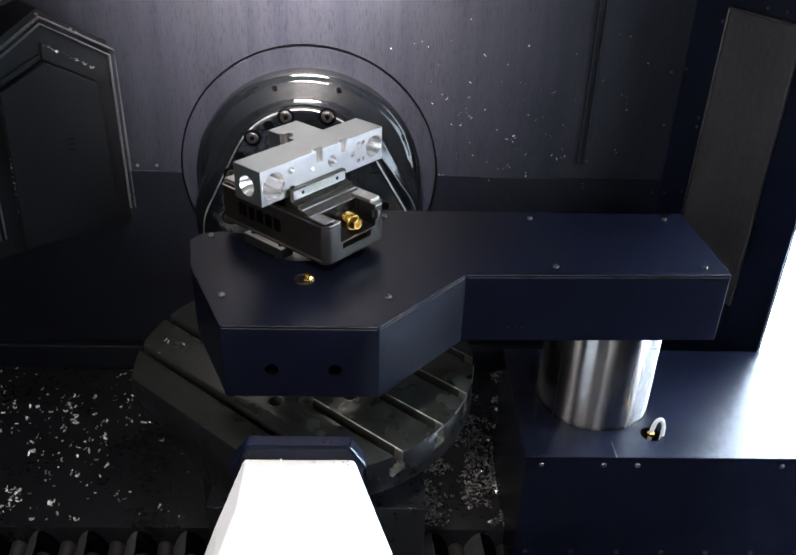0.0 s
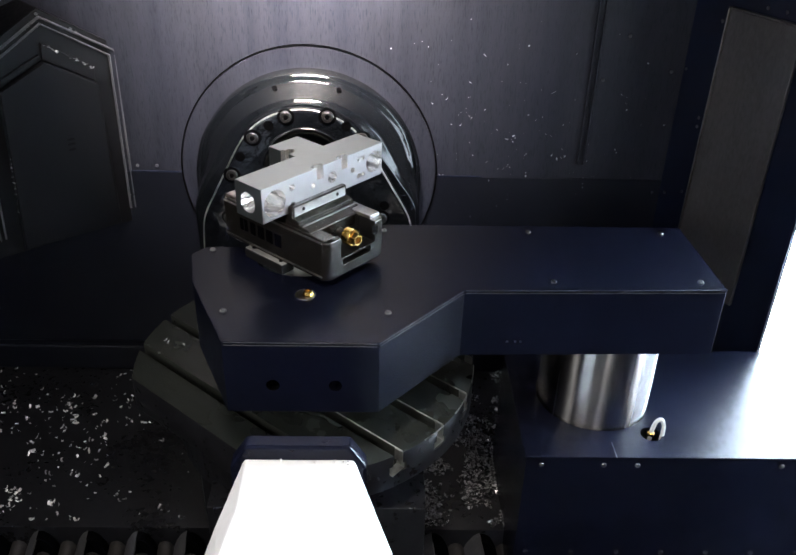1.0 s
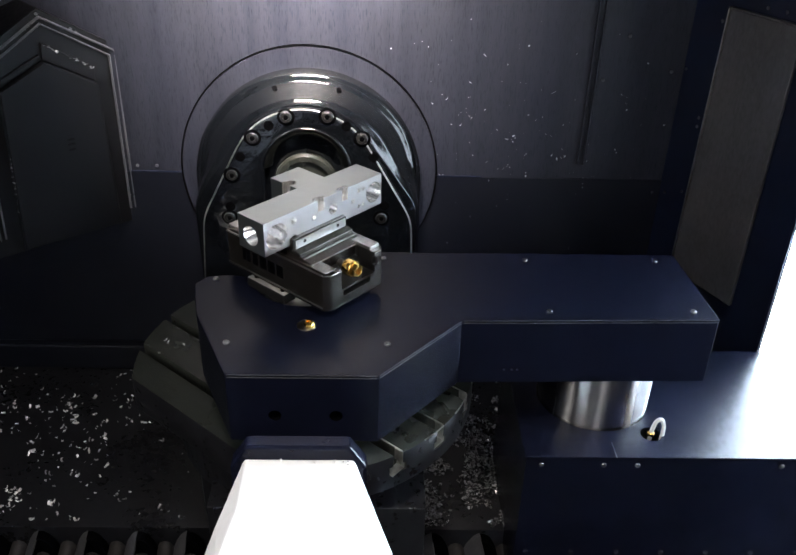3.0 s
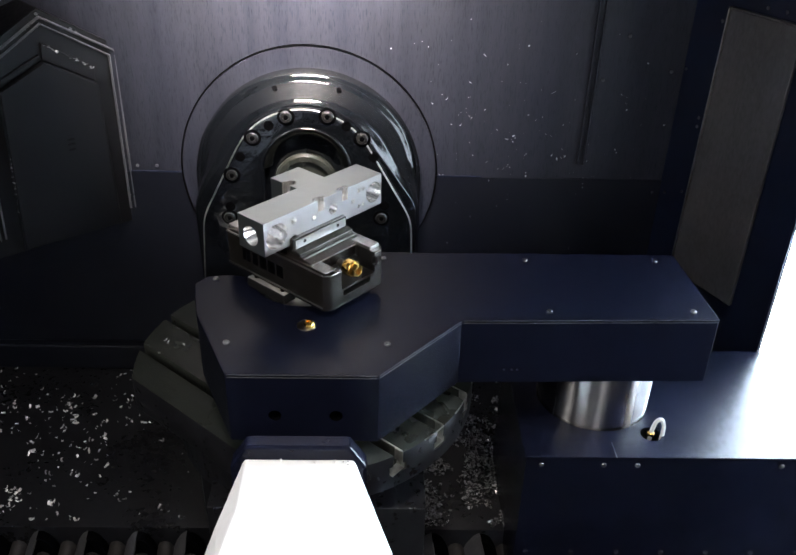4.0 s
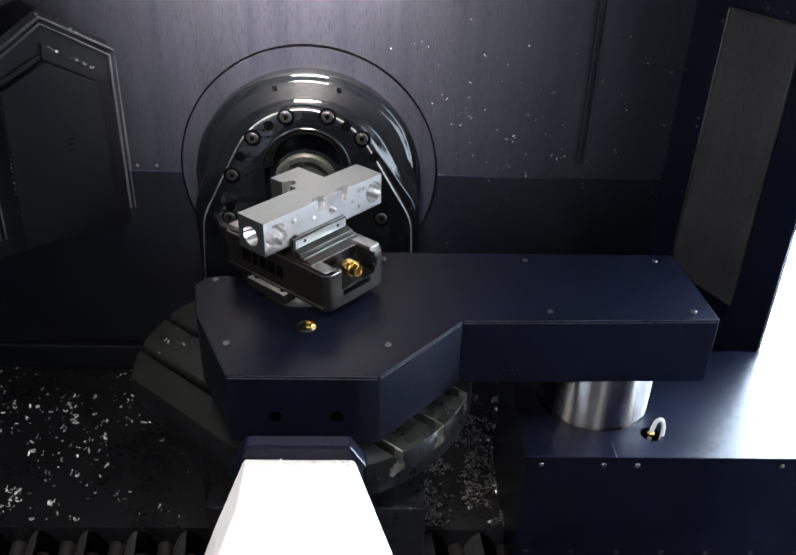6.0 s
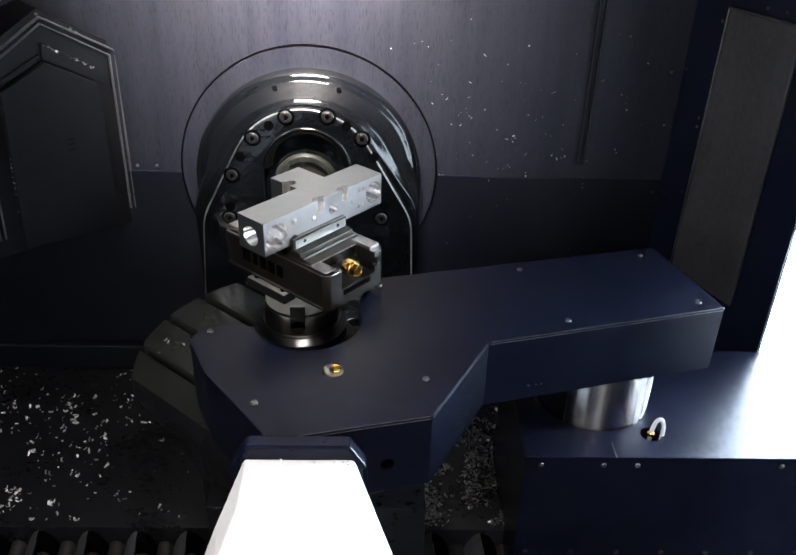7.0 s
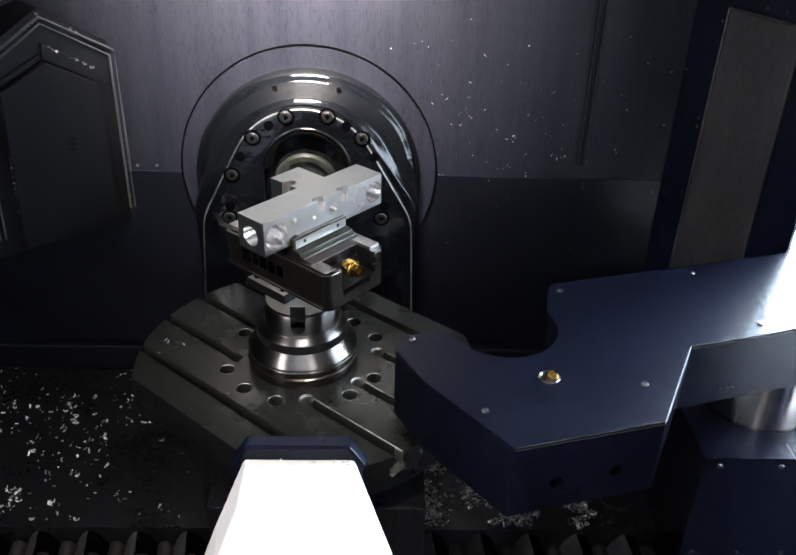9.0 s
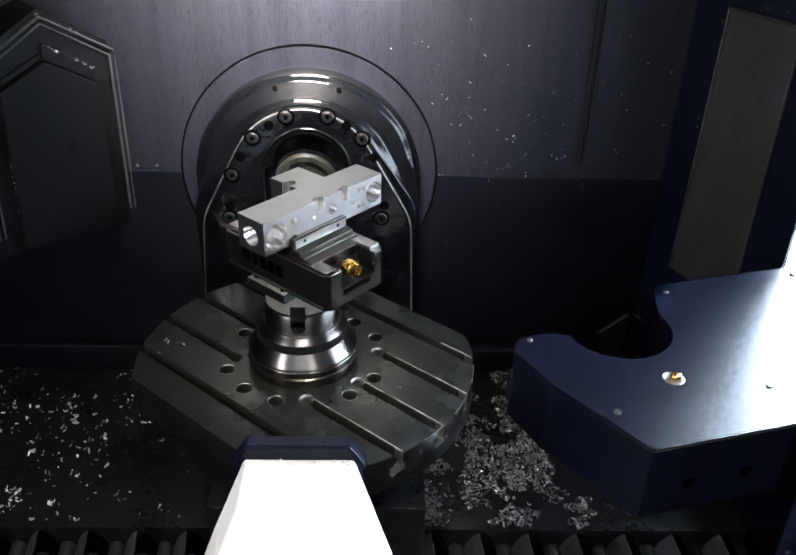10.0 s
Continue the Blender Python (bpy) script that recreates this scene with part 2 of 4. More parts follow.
structure(part("backdrop_side", box(2.2, 2.22, -2.0, 0.99, -1.2, 2.4), HALL_FAR), "white hall wall outside the opening")

# round cover plate on the back wall
HX = -0.021
disc = lathe([(0, 0), (0.1932, 0), (0.1932, 0.0050), (0.1928, 0.0055), (0, 0.0055)], 128)
disc.transform(Matrix.Translation((HX, WALL_Y + 0.001, 0.110)) @ FRONT)
structure(smooth_by_angle(part("cover_disc", disc, WALL), 12), "round black cover plate on the back wall")

gap = lathe([(0.1937, 0.0), (0.1957, 0.0), (0.1957, 0.0058), (0.1937, 0.0058)], 128)
gap.transform(Matrix.Translation((HX, WALL_Y + 0.001, 0.110)) @ FRONT)
structure(part("trim_gap", gap, GAP), "dark gap round the cover plate")


# ---- tilting cradle: casting at the back, bearing nose under the table ----
def arch(rad, cz, wide_l, wide_r, shoulder, foot, n=120, flare_l=0.0, flare_r=0.0):
    """Outline in x and z: an arc on top, straight flanks to the shoulders, upright sides to the foot."""
    pts = []
    a0 = math.asin(max(-1, min(1, (shoulder - cz) / rad))) if wide_l <= rad else radians(30)
    for i in range(41):
        a = a0 + (math.pi - 2 * a0) * i / 40
        pts.append(Vector((rad * math.cos(a), cz + rad * math.sin(a))))
    pts = [Vector((wide_r + flare_r, foot)), Vector((wide_r, shoulder))] + pts + [Vector((-wide_l, shoulder)), Vector((-wide_l - flare_l, foot))]
    ds = [0]
    for a, b in zip(pts, pts[1:]):
        ds.append(ds[-1] + (b - a).length)
    out, k = [], 0
    for i in range(n):
        d = ds[-1] * i / (n - 1)
        while k < len(ds) - 2 and ds[k + 1] < d:
            k += 1
        f = (d - ds[k]) / max(1e-9, ds[k + 1] - ds[k])
        out.append(pts[k].lerp(pts[k + 1], min(1, f)))
    for _ in range(3):
        out = [out[0]] + [(a + 2 * b + c) / 4 for a, b, c in zip(out, out[1:], out[2:])] + [out[-1]]
    return out


def loft(sections, cap=True):
    bm = bmesh.new()
    rows = [[bm.verts.new((HX + p.x, y, p.y)) for p in o] for y, o in sections]
    for a, b in zip(rows, rows[1:]):
        for i in range(len(a) - 1):
            bm.faces.new((a[i], a[i + 1], b[i + 1], b[i]))
    if cap:
        bm.faces.new(rows[-1])
    bmesh.ops.recalc_face_normals(bm, faces=bm.faces)
    return bm


cradle = thing("tilting_cradle", "wet black cast tilting cradle behind the table", "machine part")


def plate_arch(grow):
    return arch(0.1055 + grow, 0.1355, 0.1510 + grow, 0.1560 + grow, 0.073, -0.24, flare_l=0.022, flare_r=0.010)


def round_arch(rad, cz, wide):
    return arch(rad, cz, wide, wide, 0.09, -0.24)


shell = [(0.332, round_arch(0.1700, 0.1035, 0.170)), (0.308, round_arch(0.1700, 0.1035, 0.170)), (0.303, round_arch(0.1685, 0.1035, 0.1690)),
         (0.3000, round_arch(0.1640, 0.1035, 0.1680)), (0.2990, round_arch(0.1585, 0.1035, 0.1675)), (0.2960, round_arch(0.1560, 0.1045, 0.1670)),
         (0.2800, round_arch(0.1445, 0.1095, 0.1665)), (0.2660, round_arch(0.1340, 0.1145, 0.1660)), (0.2625, round_arch(0.1300, 0.1165, 0.1655)),
         (0.2610, round_arch(0.1200, 0.1220, 0.1650)), (0.2560, round_arch(0.1130, 0.1280, 0.1630)), (0.2550, round_arch(0.1090, 0.1330, 0.1600))]
casting = loft(shell)
casting.normal_update()
for v in casting.verts:
    if v.co.y < 0.31:
        v.co += v.normal * (0.0011 * noise.noise(v.co * 26) + 0.0005 * noise.noise(v.co * 70))
smooth_by_angle(part("casting", casting, CAST, cradle), 60)
# black rod ends painted for the shade inside two bolt holes
for x, y, z in ((-0.0603, 0.2680, 0.2600), (0.0288, 0.2680, 0.2590)):
    part("bolt_hole_shade", rod(0.0034, -0.004, 0.0022, 16, m=Matrix.Translation((x, y, z)) @ Matrix.Rotation(radians(50), 4, "X")), GAP, cradle, "black disc for the shade in a bolt hole")
face = loft([(0.2560, plate_arch(0.0)), (0.2430, plate_arch(0.0)), (0.2412, plate_arch(-0.0012)), (0.2402, plate_arch(-0.0032)), (0.2400, plate_arch(-0.0048))])
back = [e for e in face.edges if len(e.link_faces) == 1]
bmesh.ops.holes_fill(face, edges=back)
bmesh.ops.recalc_face_normals(face, faces=face.faces)
hollow = lathe([(0, 0.0), (0.047, 0.0), (0.052, 0.002), (0.0595, 0.0125), (0.0625, 0.016), (0.0625, 0.03), (0, 0.03)], 64)
hollow.transform(Matrix.Translation((-0.017, 0.2545, 0.151)) @ FRONT)
face = carve(face, [hollow, box(-0.0790, 0.0450, 0.20, 0.2535, 0.03, 0.151)])
fo = part("face_plate", face, CAST, cradle, "flat black face plate with bolts")
fo.data.materials.append(CAST)
smooth_by_angle(fo, 40)
# bead added along the plate outline to give its edge highlight
bead = bmesh.new()
ring = [Vector((HX + p.x, 0.2415, p.y)) for p in plate_arch(-0.0012)]
tube = []
for i, p in enumerate(ring):
    along = (ring[min(i + 1, len(ring) - 1)] - ring[max(i - 1, 0)]).normalized()
    side = Vector((-along.z, 0, along.x))
    tube.append([bead.verts.new(p + side * (0.0013 * math.cos(a)) + Vector((0, -0.0013 * math.sin(a), 0))) for a in [math.pi * j / 3 for j in range(6)]])
for a, b in zip(tube, tube[1:]):
    for j in range(6):
        bead.faces.new((a[j], a[(j + 1) % 6], b[(j + 1) % 6], b[j]))
bmesh.ops.recalc_face_normals(bead, faces=bead.faces)
part("edge_glint", bead, SLOTM, cradle, "steel bead for the highlight along the face plate", smooth=True)
lip = bmesh.new()
NP, NS = 60, 8
path = [Vector((-0.017 + 0.062 * math.cos(math.pi * i / 40), 0, 0.150 + 0.062 * math.sin(math.pi * i / 40))) for i in range(41)]
path = [Vector((0.045, 0, 0.150 - 0.012 * k)) for k in range(6, 0, -1)] + path + [Vector((-0.079, 0, 0.150 - 0.012 * k)) for k in range(1, 7)]
rows = []
for i, p in enumerate(path):
    tgt = (path[min(i + 1, len(path) - 1)] - path[max(i - 1, 0)]).normalized()
    nrm = Vector((-tgt.z, 0, tgt.x))
    rows.append([lip.verts.new(p + Vector((0, 0.239, 0)) + nrm * (0.0026 * math.cos(a)) + Vector((0, -0.0026 * math.sin(a), 0)))
                 for a in [math.pi * 2 * j / NS for j in range(NS)]])
for a, b in zip(rows, rows[1:]):
    for j in range(NS):
        lip.faces.new((a[j], a[(j + 1) % NS], b[(j + 1) % NS], b[j]))
bmesh.ops.recalc_face_normals(lip, faces=lip.faces)
part("lip", lip, CAST, cradle, "rounded wet rim", smooth=True)
hub = lathe([(0.046, 0), (0.046, 0.006), (0.043, 0.010), (0.036, 0.010), (0.034, 0.006), (0.0, 0.006)], 64)
hub.transform(Matrix.Translation((-0.019, 0.2535, 0.126)) @ FRONT)
smooth_by_angle(part("hub", hub, OILED, cradle, "dull steel hub in the casting"))
for x, z in ((-0.1239, 0.1414), (-0.0912, 0.1977), (-0.0433, 0.2287), (0.0138, 0.2300), (0.0613, 0.1990), (0.0898, 0.0765), (-0.132, 0.0744)):
    b = lathe([(0.0092, 0), (0.0092, 0.001), (0.0078, 0.0012), (0.0072, 0.006), (0.006, 0.007), (0.0035, 0.007), (0.0035, 0.003), (0, 0.003)], 24)
    b.transform(Matrix.Translation((x, 0.2440, z)) @ FRONT @ Matrix.Scale(1.08, 4))
    bolt = part("bolt", b, BLACK, cradle, "black socket-head bolt")
    # black ring and plug carry the shade of counterbore and socket
    seat = lathe([(0.0090, 0), (0.0122, 0), (0.0118, 0.0004), (0.0092, 0.0004)], 28)
    seat.transform(Matrix.Translation((x, 0.2401, z)) @ FRONT)
    part("counterbore", seat, GAP, bolt, "black ring for the shade in a counterbore")
    sock = lathe([(0, 0), (0.0036, 0), (0.0036, 0.0074), (0, 0.0074)], 6)
    sock.transform(Matrix.Translation((x, 0.2438, z)) @ FRONT)
    part("socket", sock, GAP, bolt, "black plug for the shade in the hexagon socket")
# flat black discs: the shade inside open holes is put in the colour
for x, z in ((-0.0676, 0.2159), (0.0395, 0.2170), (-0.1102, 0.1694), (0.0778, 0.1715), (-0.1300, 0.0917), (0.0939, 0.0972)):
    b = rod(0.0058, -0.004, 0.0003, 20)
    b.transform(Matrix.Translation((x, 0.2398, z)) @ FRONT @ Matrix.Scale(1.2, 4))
    part("bolt_hole_shade", b, GAP, cradle, "black disc for the shade in a bolt hole")
base = join(box(-0.13, 0.13, -0.10, 0.25, -0.20, -0.075, 0.012), rod(0.165, -0.10, -0.046, 64))
part("table_base", base, FLOORM, cradle, "dark housing under the round table")
part("nose", box(-0.105, 0.145, -0.17, -0.08, -0.24, -0.09, 0.001), FLOORM, cradle, "dark housing front")


# ---- round slotted table ----
TH = radians(-40.5)
TURN = Matrix.Translation((-0.003, 0, 0)) @ Matrix.Rotation(TH, 4, "Z")


def make_table():
    t = thing("rotary_table", "oiled dark steel rotary table with T-slots", "machine table")
    R, F1, F2 = 0.2115, -0.171, 0.172
    pts = []
    for i in range(160):
        a = 2 * math.pi * i / 160
        pts.append((R * math.cos(a), max(F1, min(F2, R * math.sin(a)))))
    slots = []
    for k in range(-2, 3):
        off = 0.003 + 0.0637 * k
        spans = [(-0.3, 0.3)] if abs(k) == 2 else [(-0.3, -0.062 if k else -0.085), (0.062 if k else 0.085, 0.3)]
        for a, b in spans:
            slots.append(box(a, b, off - 0.0062, off + 0.0062, -0.016, 0.01))
            slots.append(box(a, b, off - 0.0105, off + 0.0105, -0.026, -0.0155))
            for e in (a, b):
                if abs(e) < 0.2:
                    slots.append(rod(0.0075, -0.018, 0.01, 20, m=Matrix.Translation((e, off, 0))))
    holes = []
    hole_at = ((-0.0965, -0.017), (-0.0525, -0.0842), (-0.0085, -0.0948), (0.037, -0.0863), (0.0942, -0.0208), (0.0944, 0.0226), (0.0387, 0.0892),
                 (-0.0069, 0.0968), (-0.094, 0.024), (-0.05, 0.084))
    for x, y in hole_at:
        holes.append(rod(0.0095, -0.04, 0.01, 24, m=Matrix.Translation((x, y, 0))))
    holes.append(rod(0.0036, -0.02, 0.01, 16, m=Matrix.Translation((0.0856, -0.0448, 0))))
    body = prism(pts, -0.046, 0.0, 0.0012)
    body = carve(body, slots + holes)
    # Upright rim faces go near black: shade below the table edge, painted in.
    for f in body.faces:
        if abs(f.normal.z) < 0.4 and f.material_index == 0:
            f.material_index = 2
    body.transform(TURN)
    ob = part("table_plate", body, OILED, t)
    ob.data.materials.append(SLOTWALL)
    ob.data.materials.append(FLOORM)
    smooth_by_angle(ob, 25)
    for x, y in hole_at:
        part("hole_rim", lathe([(0.0091, -0.0005), (0.0098, 0.0003), (0.0100, -0.0002)], 28, TURN @ Matrix.Translation((x, y, 0))), SLOTM, t, "bright chamfer of a hole")
    for x, y in ((0.062, -0.0607), (0.085, 0.003), (0.062, 0.0667)):
        part("slot_end", lathe([(0.0070, -0.012), (0.0068, -0.0011), (0.0086, 0.0008), (0.0087, -0.0002)], 24, TURN @ Matrix.Translation((x, y, 0))), SLOTM, t, "bright milled slot end")
    # bright strips added on parts of the rim for its highlight
    for a0, a1 in ((-4, -14), (-21, -31), (-38, -47)):
        rimseg = bmesh.new()
        prev = None
        for i in range(9):
            a = radians(a0 + (a1 - a0) * i / 8)
            ring = [rimseg.verts.new(((R + dr) * math.cos(a) - 0.003, (R + dr) * math.sin(a), dz)) for dr, dz in ((-0.0009, 0.0002), (0.0002, 0.0001), (0.0003, -0.0009), (-0.0008, -0.0008))]
            if prev:
                for k in range(4):
                    rimseg.faces.new((prev[k], prev[(k + 1) % 4], ring[(k + 1) % 4], ring[k]))
            else:
                rimseg.faces.new(ring)
            prev = ring
        rimseg.faces.new(prev[::-1])
        bmesh.ops.recalc_face_normals(rimseg, faces=rimseg.faces)
        part("rim_glint", rimseg, SLOTM, t, "steel strip for the table rim highlight")
    # thin steel strips added for the highlights along the slot edges
    for k in range(-1, 3):
        off = 0.003 + 0.0637 * k + 0.0066
        end = math.sqrt(R * R - off * off) - 0.002
        start = {-1: 0.068, 0: 0.09, 1: 0.07, 2: 0.11}[k]
        part("edge_glint", box(start, end, -0.0007, 0.0007, -0.0007, 0.0007, m=TURN @ Matrix.Translation((0, off, -0.0002)) @ Matrix.Rotation(radians(45), 4, "X")), SLOTM, t, "steel strip for a slot edge highlight")
        part("slot_mouth", join(box(end - 0.010, end + 0.0015, off - 0.0012, off - 0.0002, -0.0158, -0.0004, m=TURN), box(end - 0.010, end + 0.0005, off + 0.0028, off + 0.0038, -0.0256, -0.0158, m=TURN),
                                box(end - 0.010, end + 0.0005, off - 0.0165, off + 0.0030, -0.0264, -0.0256, m=TURN)), SLOTM, t, "bright milled slot mouth")
    return t


make_table()


# ---- zero-point chuck on the table ----
def make_chuck():
    c = thing("clamping_chuck", "turned steel zero-point clamping chuck on the table", "chuck", Matrix.Translation((-0.006, 0, 0)))
    smooth_by_angle(part("base_ring", lathe([(0, 0.0005), (0.068, 0.0005), (0.0685, 0.002), (0.0685, 0.012), (0.0665, 0.0135), (0.0665, 0.0165), (0.0680, 0.018), (0.0680, 0.022),
                                  (0.067, 0.0235), (0, 0.0235)], 96), VICE, c, "browned steel base ring"), 30)
    smooth_by_angle(part("cone", lathe([(0.0, 0.0236), (0.0665, 0.0236), (0.0668, 0.026), (0.0560, 0.041), (0.0, 0.041)], 96), STEEL, c, "bright turned cone"), 30)
    smooth_by_angle(part("collar", lathe([(0, 0.0411), (0.0555, 0.0411), (0.0548, 0.052), (0, 0.052)], 96), BLACK, c, "black collar"), 30)
    neck = lathe([(0, 0.0521), (0.0546, 0.0521), (0.0535, 0.0535), (0.0475, 0.058), (0.0468, 0.060), (0.0450, 0.061), (0.0445, 0.082), (0.0430, 0.085), (0, 0.085)], 96)
    ob = part("neck", neck, STEEL, c, "bright turned neck")
    smooth_by_angle(ob, 30)
    slot = join(box(-0.0088, 0.0088, -0.0466, -0.03, 0.074, 0.0858), rod(0.0088, 0.030, 0.0466, 24, m=Matrix.Translation((0, 0, 0.074)) @ FRONT))
    part("key_slot", slot, BLACK, c, "black key slot")
    return c


make_chuck()

# ---- vice with its pallet, and the workpiece in its jaws ----
VT = radians(-41.3)


def bars(parent, m, widths, height, material):
    """An unlettered mark: plain bars side by side along x in the plane x, z."""
    x = 0.0
    for w, gap in widths:
        part("mark", box(x, x + w, -0.0004, 0.0002, -height / 2, height / 2, m=m), material, parent, "plain dark marking")
        x += w + gap


def make_vice():
    v = thing("machine_vice", "browned steel five-axis vice on a clamping pallet", "vice")
    m = Matrix.Translation((-0.001, 0, 0)) @ Matrix.Rotation(VT, 4, "Z")
    L, W, Z0, Z1 = 0.0860, 0.0475, 0.1235, 0.1690
    c = 0.007
    out = [(-L + c, -W), (L - c, -W), (L, -W + c), (L, W - c), (L - c, W), (-L + c, W), (-L, W - c), (-L, -W + c)]
    body = prism(out, Z0, Z1, 0.0012)
    # channel along the top for the jaws and the open end with the spindle
    body = carve(body, [box(-0.9 * L, 0.080, -0.026, 0.026, Z1 - 0.012, Z1 + 0.02), box(0.062, L + 0.02, -0.025, 0.029, Z0 + 0.021, Z1 + 0.02), box(L - 0.012, L + 0.02, -0.022, 0.022, Z0 + 0.012, Z0 + 0.019),
                        box(L - 0.004, L + 0.02, 0.02, 0.034, Z1 - 0.016, Z1 - 0.006)])
    body.transform(m)
    ob = part("body", body, VICE, v)
    ob.data.materials.append(BLACK)
    part("side_groove", box(-L + c, L - c, -W - 0.0008, -W + 0.002, Z0 + 0.0035, Z0 + 0.0052, m=m), GROUND, v, "bright ground edge")
    part("rail", box(-0.078, 0.078, 0.0295, 0.0450, Z1 - 0.001, Z1 + 0.004, 0.001, m=m), GROUND, v, "ground rail")
    part("rail", box(-0.078, 0.078, -0.0450, -0.0295, Z1 - 0.001, Z1 + 0.002, 0.001, m=m), VICE, v, "browned rail")
    plate = box(-L + 0.001, -0.060, -0.040, 0.040, Z1 - 0.0005, Z1 + 0.0035, 0.0012)
    part("end_plate", carve(plate, [rod(0.004, Z1 - 0.01, Z1 + 0.01, 20, m=Matrix.Translation((-0.072, y, 0))) for y in (-0.028, 0.028)]), GROUND, v, "ground end plate with holes").data.transform(m)
    part("bright_edge", box(0.0455, 0.0465, -0.0415, 0.0415, 0.1740, 0.1752, m=m), STEEL, v, "polished step edge")
    part("bright_edge", box(0.0575, 0.0583, -0.0415, 0.0415, 0.1702, 0.1712, m=m), STEEL, v, "polished step edge")
    part("bright_edge", box(0.060, 0.0830, -0.0460, -0.0300, Z1 + 0.0019, Z1 + 0.0032, 0.0004, m=m), VICE, v, "browned horn top")
    part("bright_edge", box(-L + c, L - c, -W - 0.0004, -W + 0.001, Z1 - 0.0012, Z1 + 0.0004, m=m), GROUND, v, "bright worn top edge")
    for s, lab in ((1, "stepped jaw"), (-1, "stepped jaw")):
        prof = [(0.019, 0.158), (0.058, 0.158), (0.058, 0.1705), (0.045, 0.1745), (0.0405, 0.1745), (0.0405, 0.178), (0.030, 0.180), (0.030, 0.192), (0.0215, 0.192), (0.0215, 0.187), (0.019, 0.187)]
        bm = bmesh.new()
        a = [bm.verts.new((s * x, -0.042, z)) for x, z in prof]
        b = [bm.verts.new((s * x, 0.042, z)) for x, z in prof]
        bm.faces.new(a)
        bm.faces.new(b[::-1])
        for i in range(len(a)):
            j = (i + 1) % len(a)
            bm.faces.new((a[i], b[i], b[j], a[j]))
        bmesh.ops.recalc_face_normals(bm, faces=bm.faces)
        soften(bm, 0.0006, 1)
        bm.transform(m)
        jaw = part("jaw", bm, VICE, v, lab)
        part("jaw_plate", box(s * 0.0302, s * 0.0312, -0.039, 0.039, 0.1805, 0.1905, 0.0, m=m) if s > 0 else box(-0.0312, -0.0302, -0.039, 0.039, 0.1805, 0.1905, 0.0, m=m),
             GROUND, jaw, "ground steel jaw face")
        for y in (-0.026, 0.026):
            # black disc painted for the shade in a dowel hole
            h = rod(0.002, 0.0, 0.0006, 12, m=m @ Matrix.Translation((s * 0.0312, y, 0.186)) @ Matrix.Rotation(radians(90 * s), 4, "Y"))
            part("dowel_hole", h, INK, jaw)
    # brass hexagon of the spindle
    ax = m @ Matrix.Translation((0.0725, 0.001, 0.1570)) @ Matrix.Rotation(radians(90), 4, "Y")
    part("spindle_collar", rod(0.0096, -0.004, 0.008, 28, 0.0012, m=ax), BRASS, v, "brass spindle collar")
    part("spindle_hex", lathe([(0, 0.008), (0.0076, 0.008), (0.0076, 0.0135), (0.0066, 0.0145), (0.0044, 0.0145), (0.0040, 0.010), (0, 0.010)], 6, m=ax), BRASS, v, "brass spindle hexagon")
    part("spindle", rod(0.0055, -0.06, -0.004, 20, m=ax), STEEL, v, "steel spindle")
    side = m @ Matrix.Translation((-0.052, -W - 0.0001, 0.1480))
    bars(v, side, [(0.0058, 0.0014), (0.0058, 0.0045), (0.0085, 0.0040), (0.0105, 0.0036), (0.0105, 0.0036), (0.0105, 0)], 0.0150, GAP)
    # pallet under the vice
    pal = [(0.046 * math.cos(a), 0.046 * math.sin(a)) for a in [radians(22.5 + 45 * i) for i in range(8)]]
    plate = part("pallet", prism(pal, 0.1185, 0.1237, 0.001, m), VICE, v, "browned steel pallet plate")
    for a in range(8):
        p = m @ Vector((0.038 * math.cos(radians(45 * a)), 0.038 * math.sin(radians(45 * a)), 0.1231))
        # black disc painted for the shade in a pallet hole
        part("pallet_hole", rod(0.0035, 0.0, 0.001, 16, m=Matrix.Translation(p)), INK, plate)
    lug = carve(box(-0.040, 0.0228, -0.0538, 0.0538, 0.1110, 0.1227, 0.0008), [rod(0.0036, 0.1170, 0.13, 20, m=Matrix.Translation((x, y, 0))) for x in (-0.031, 0.0140) for y in (-0.0458, 0.0458)])
    lug.transform(m)
    two_tone(part("pallet_lug", lug, BLACK, v, "dark cross plate of the pallet"), INK)
    rim = carve(box(-0.0393, 0.0221, -0.0531, 0.0531, 0.1222, 0.1232), [rod(0.0036, 0.1170, 0.13, 20, m=Matrix.Translation((x, y, 0))) for x in (-0.031, 0.0140) for y in (-0.0458, 0.0458)])
    rim.transform(m)
    two_tone(part("lug_face", rim, BARE, v, "bare steel face of the cross plate"), INK)
    stem = lathe([(0, 0.0862), (0.040, 0.0862), (0.0425, 0.089), (0.0430, 0.1237), (0, 0.1237)], 64)
    stem.transform(Matrix.Translation((-0.006, 0, 0)))
    smooth_by_angle(part("pallet_stem", stem, BARE, v, "bright clamping stem"), 30)
    part("stem_notch", box(-0.0148, 0.0028, -0.0440, -0.028, 0.0864, 0.1000), BLACK, v, "black key in the stem")
    return v


vice = make_vice()


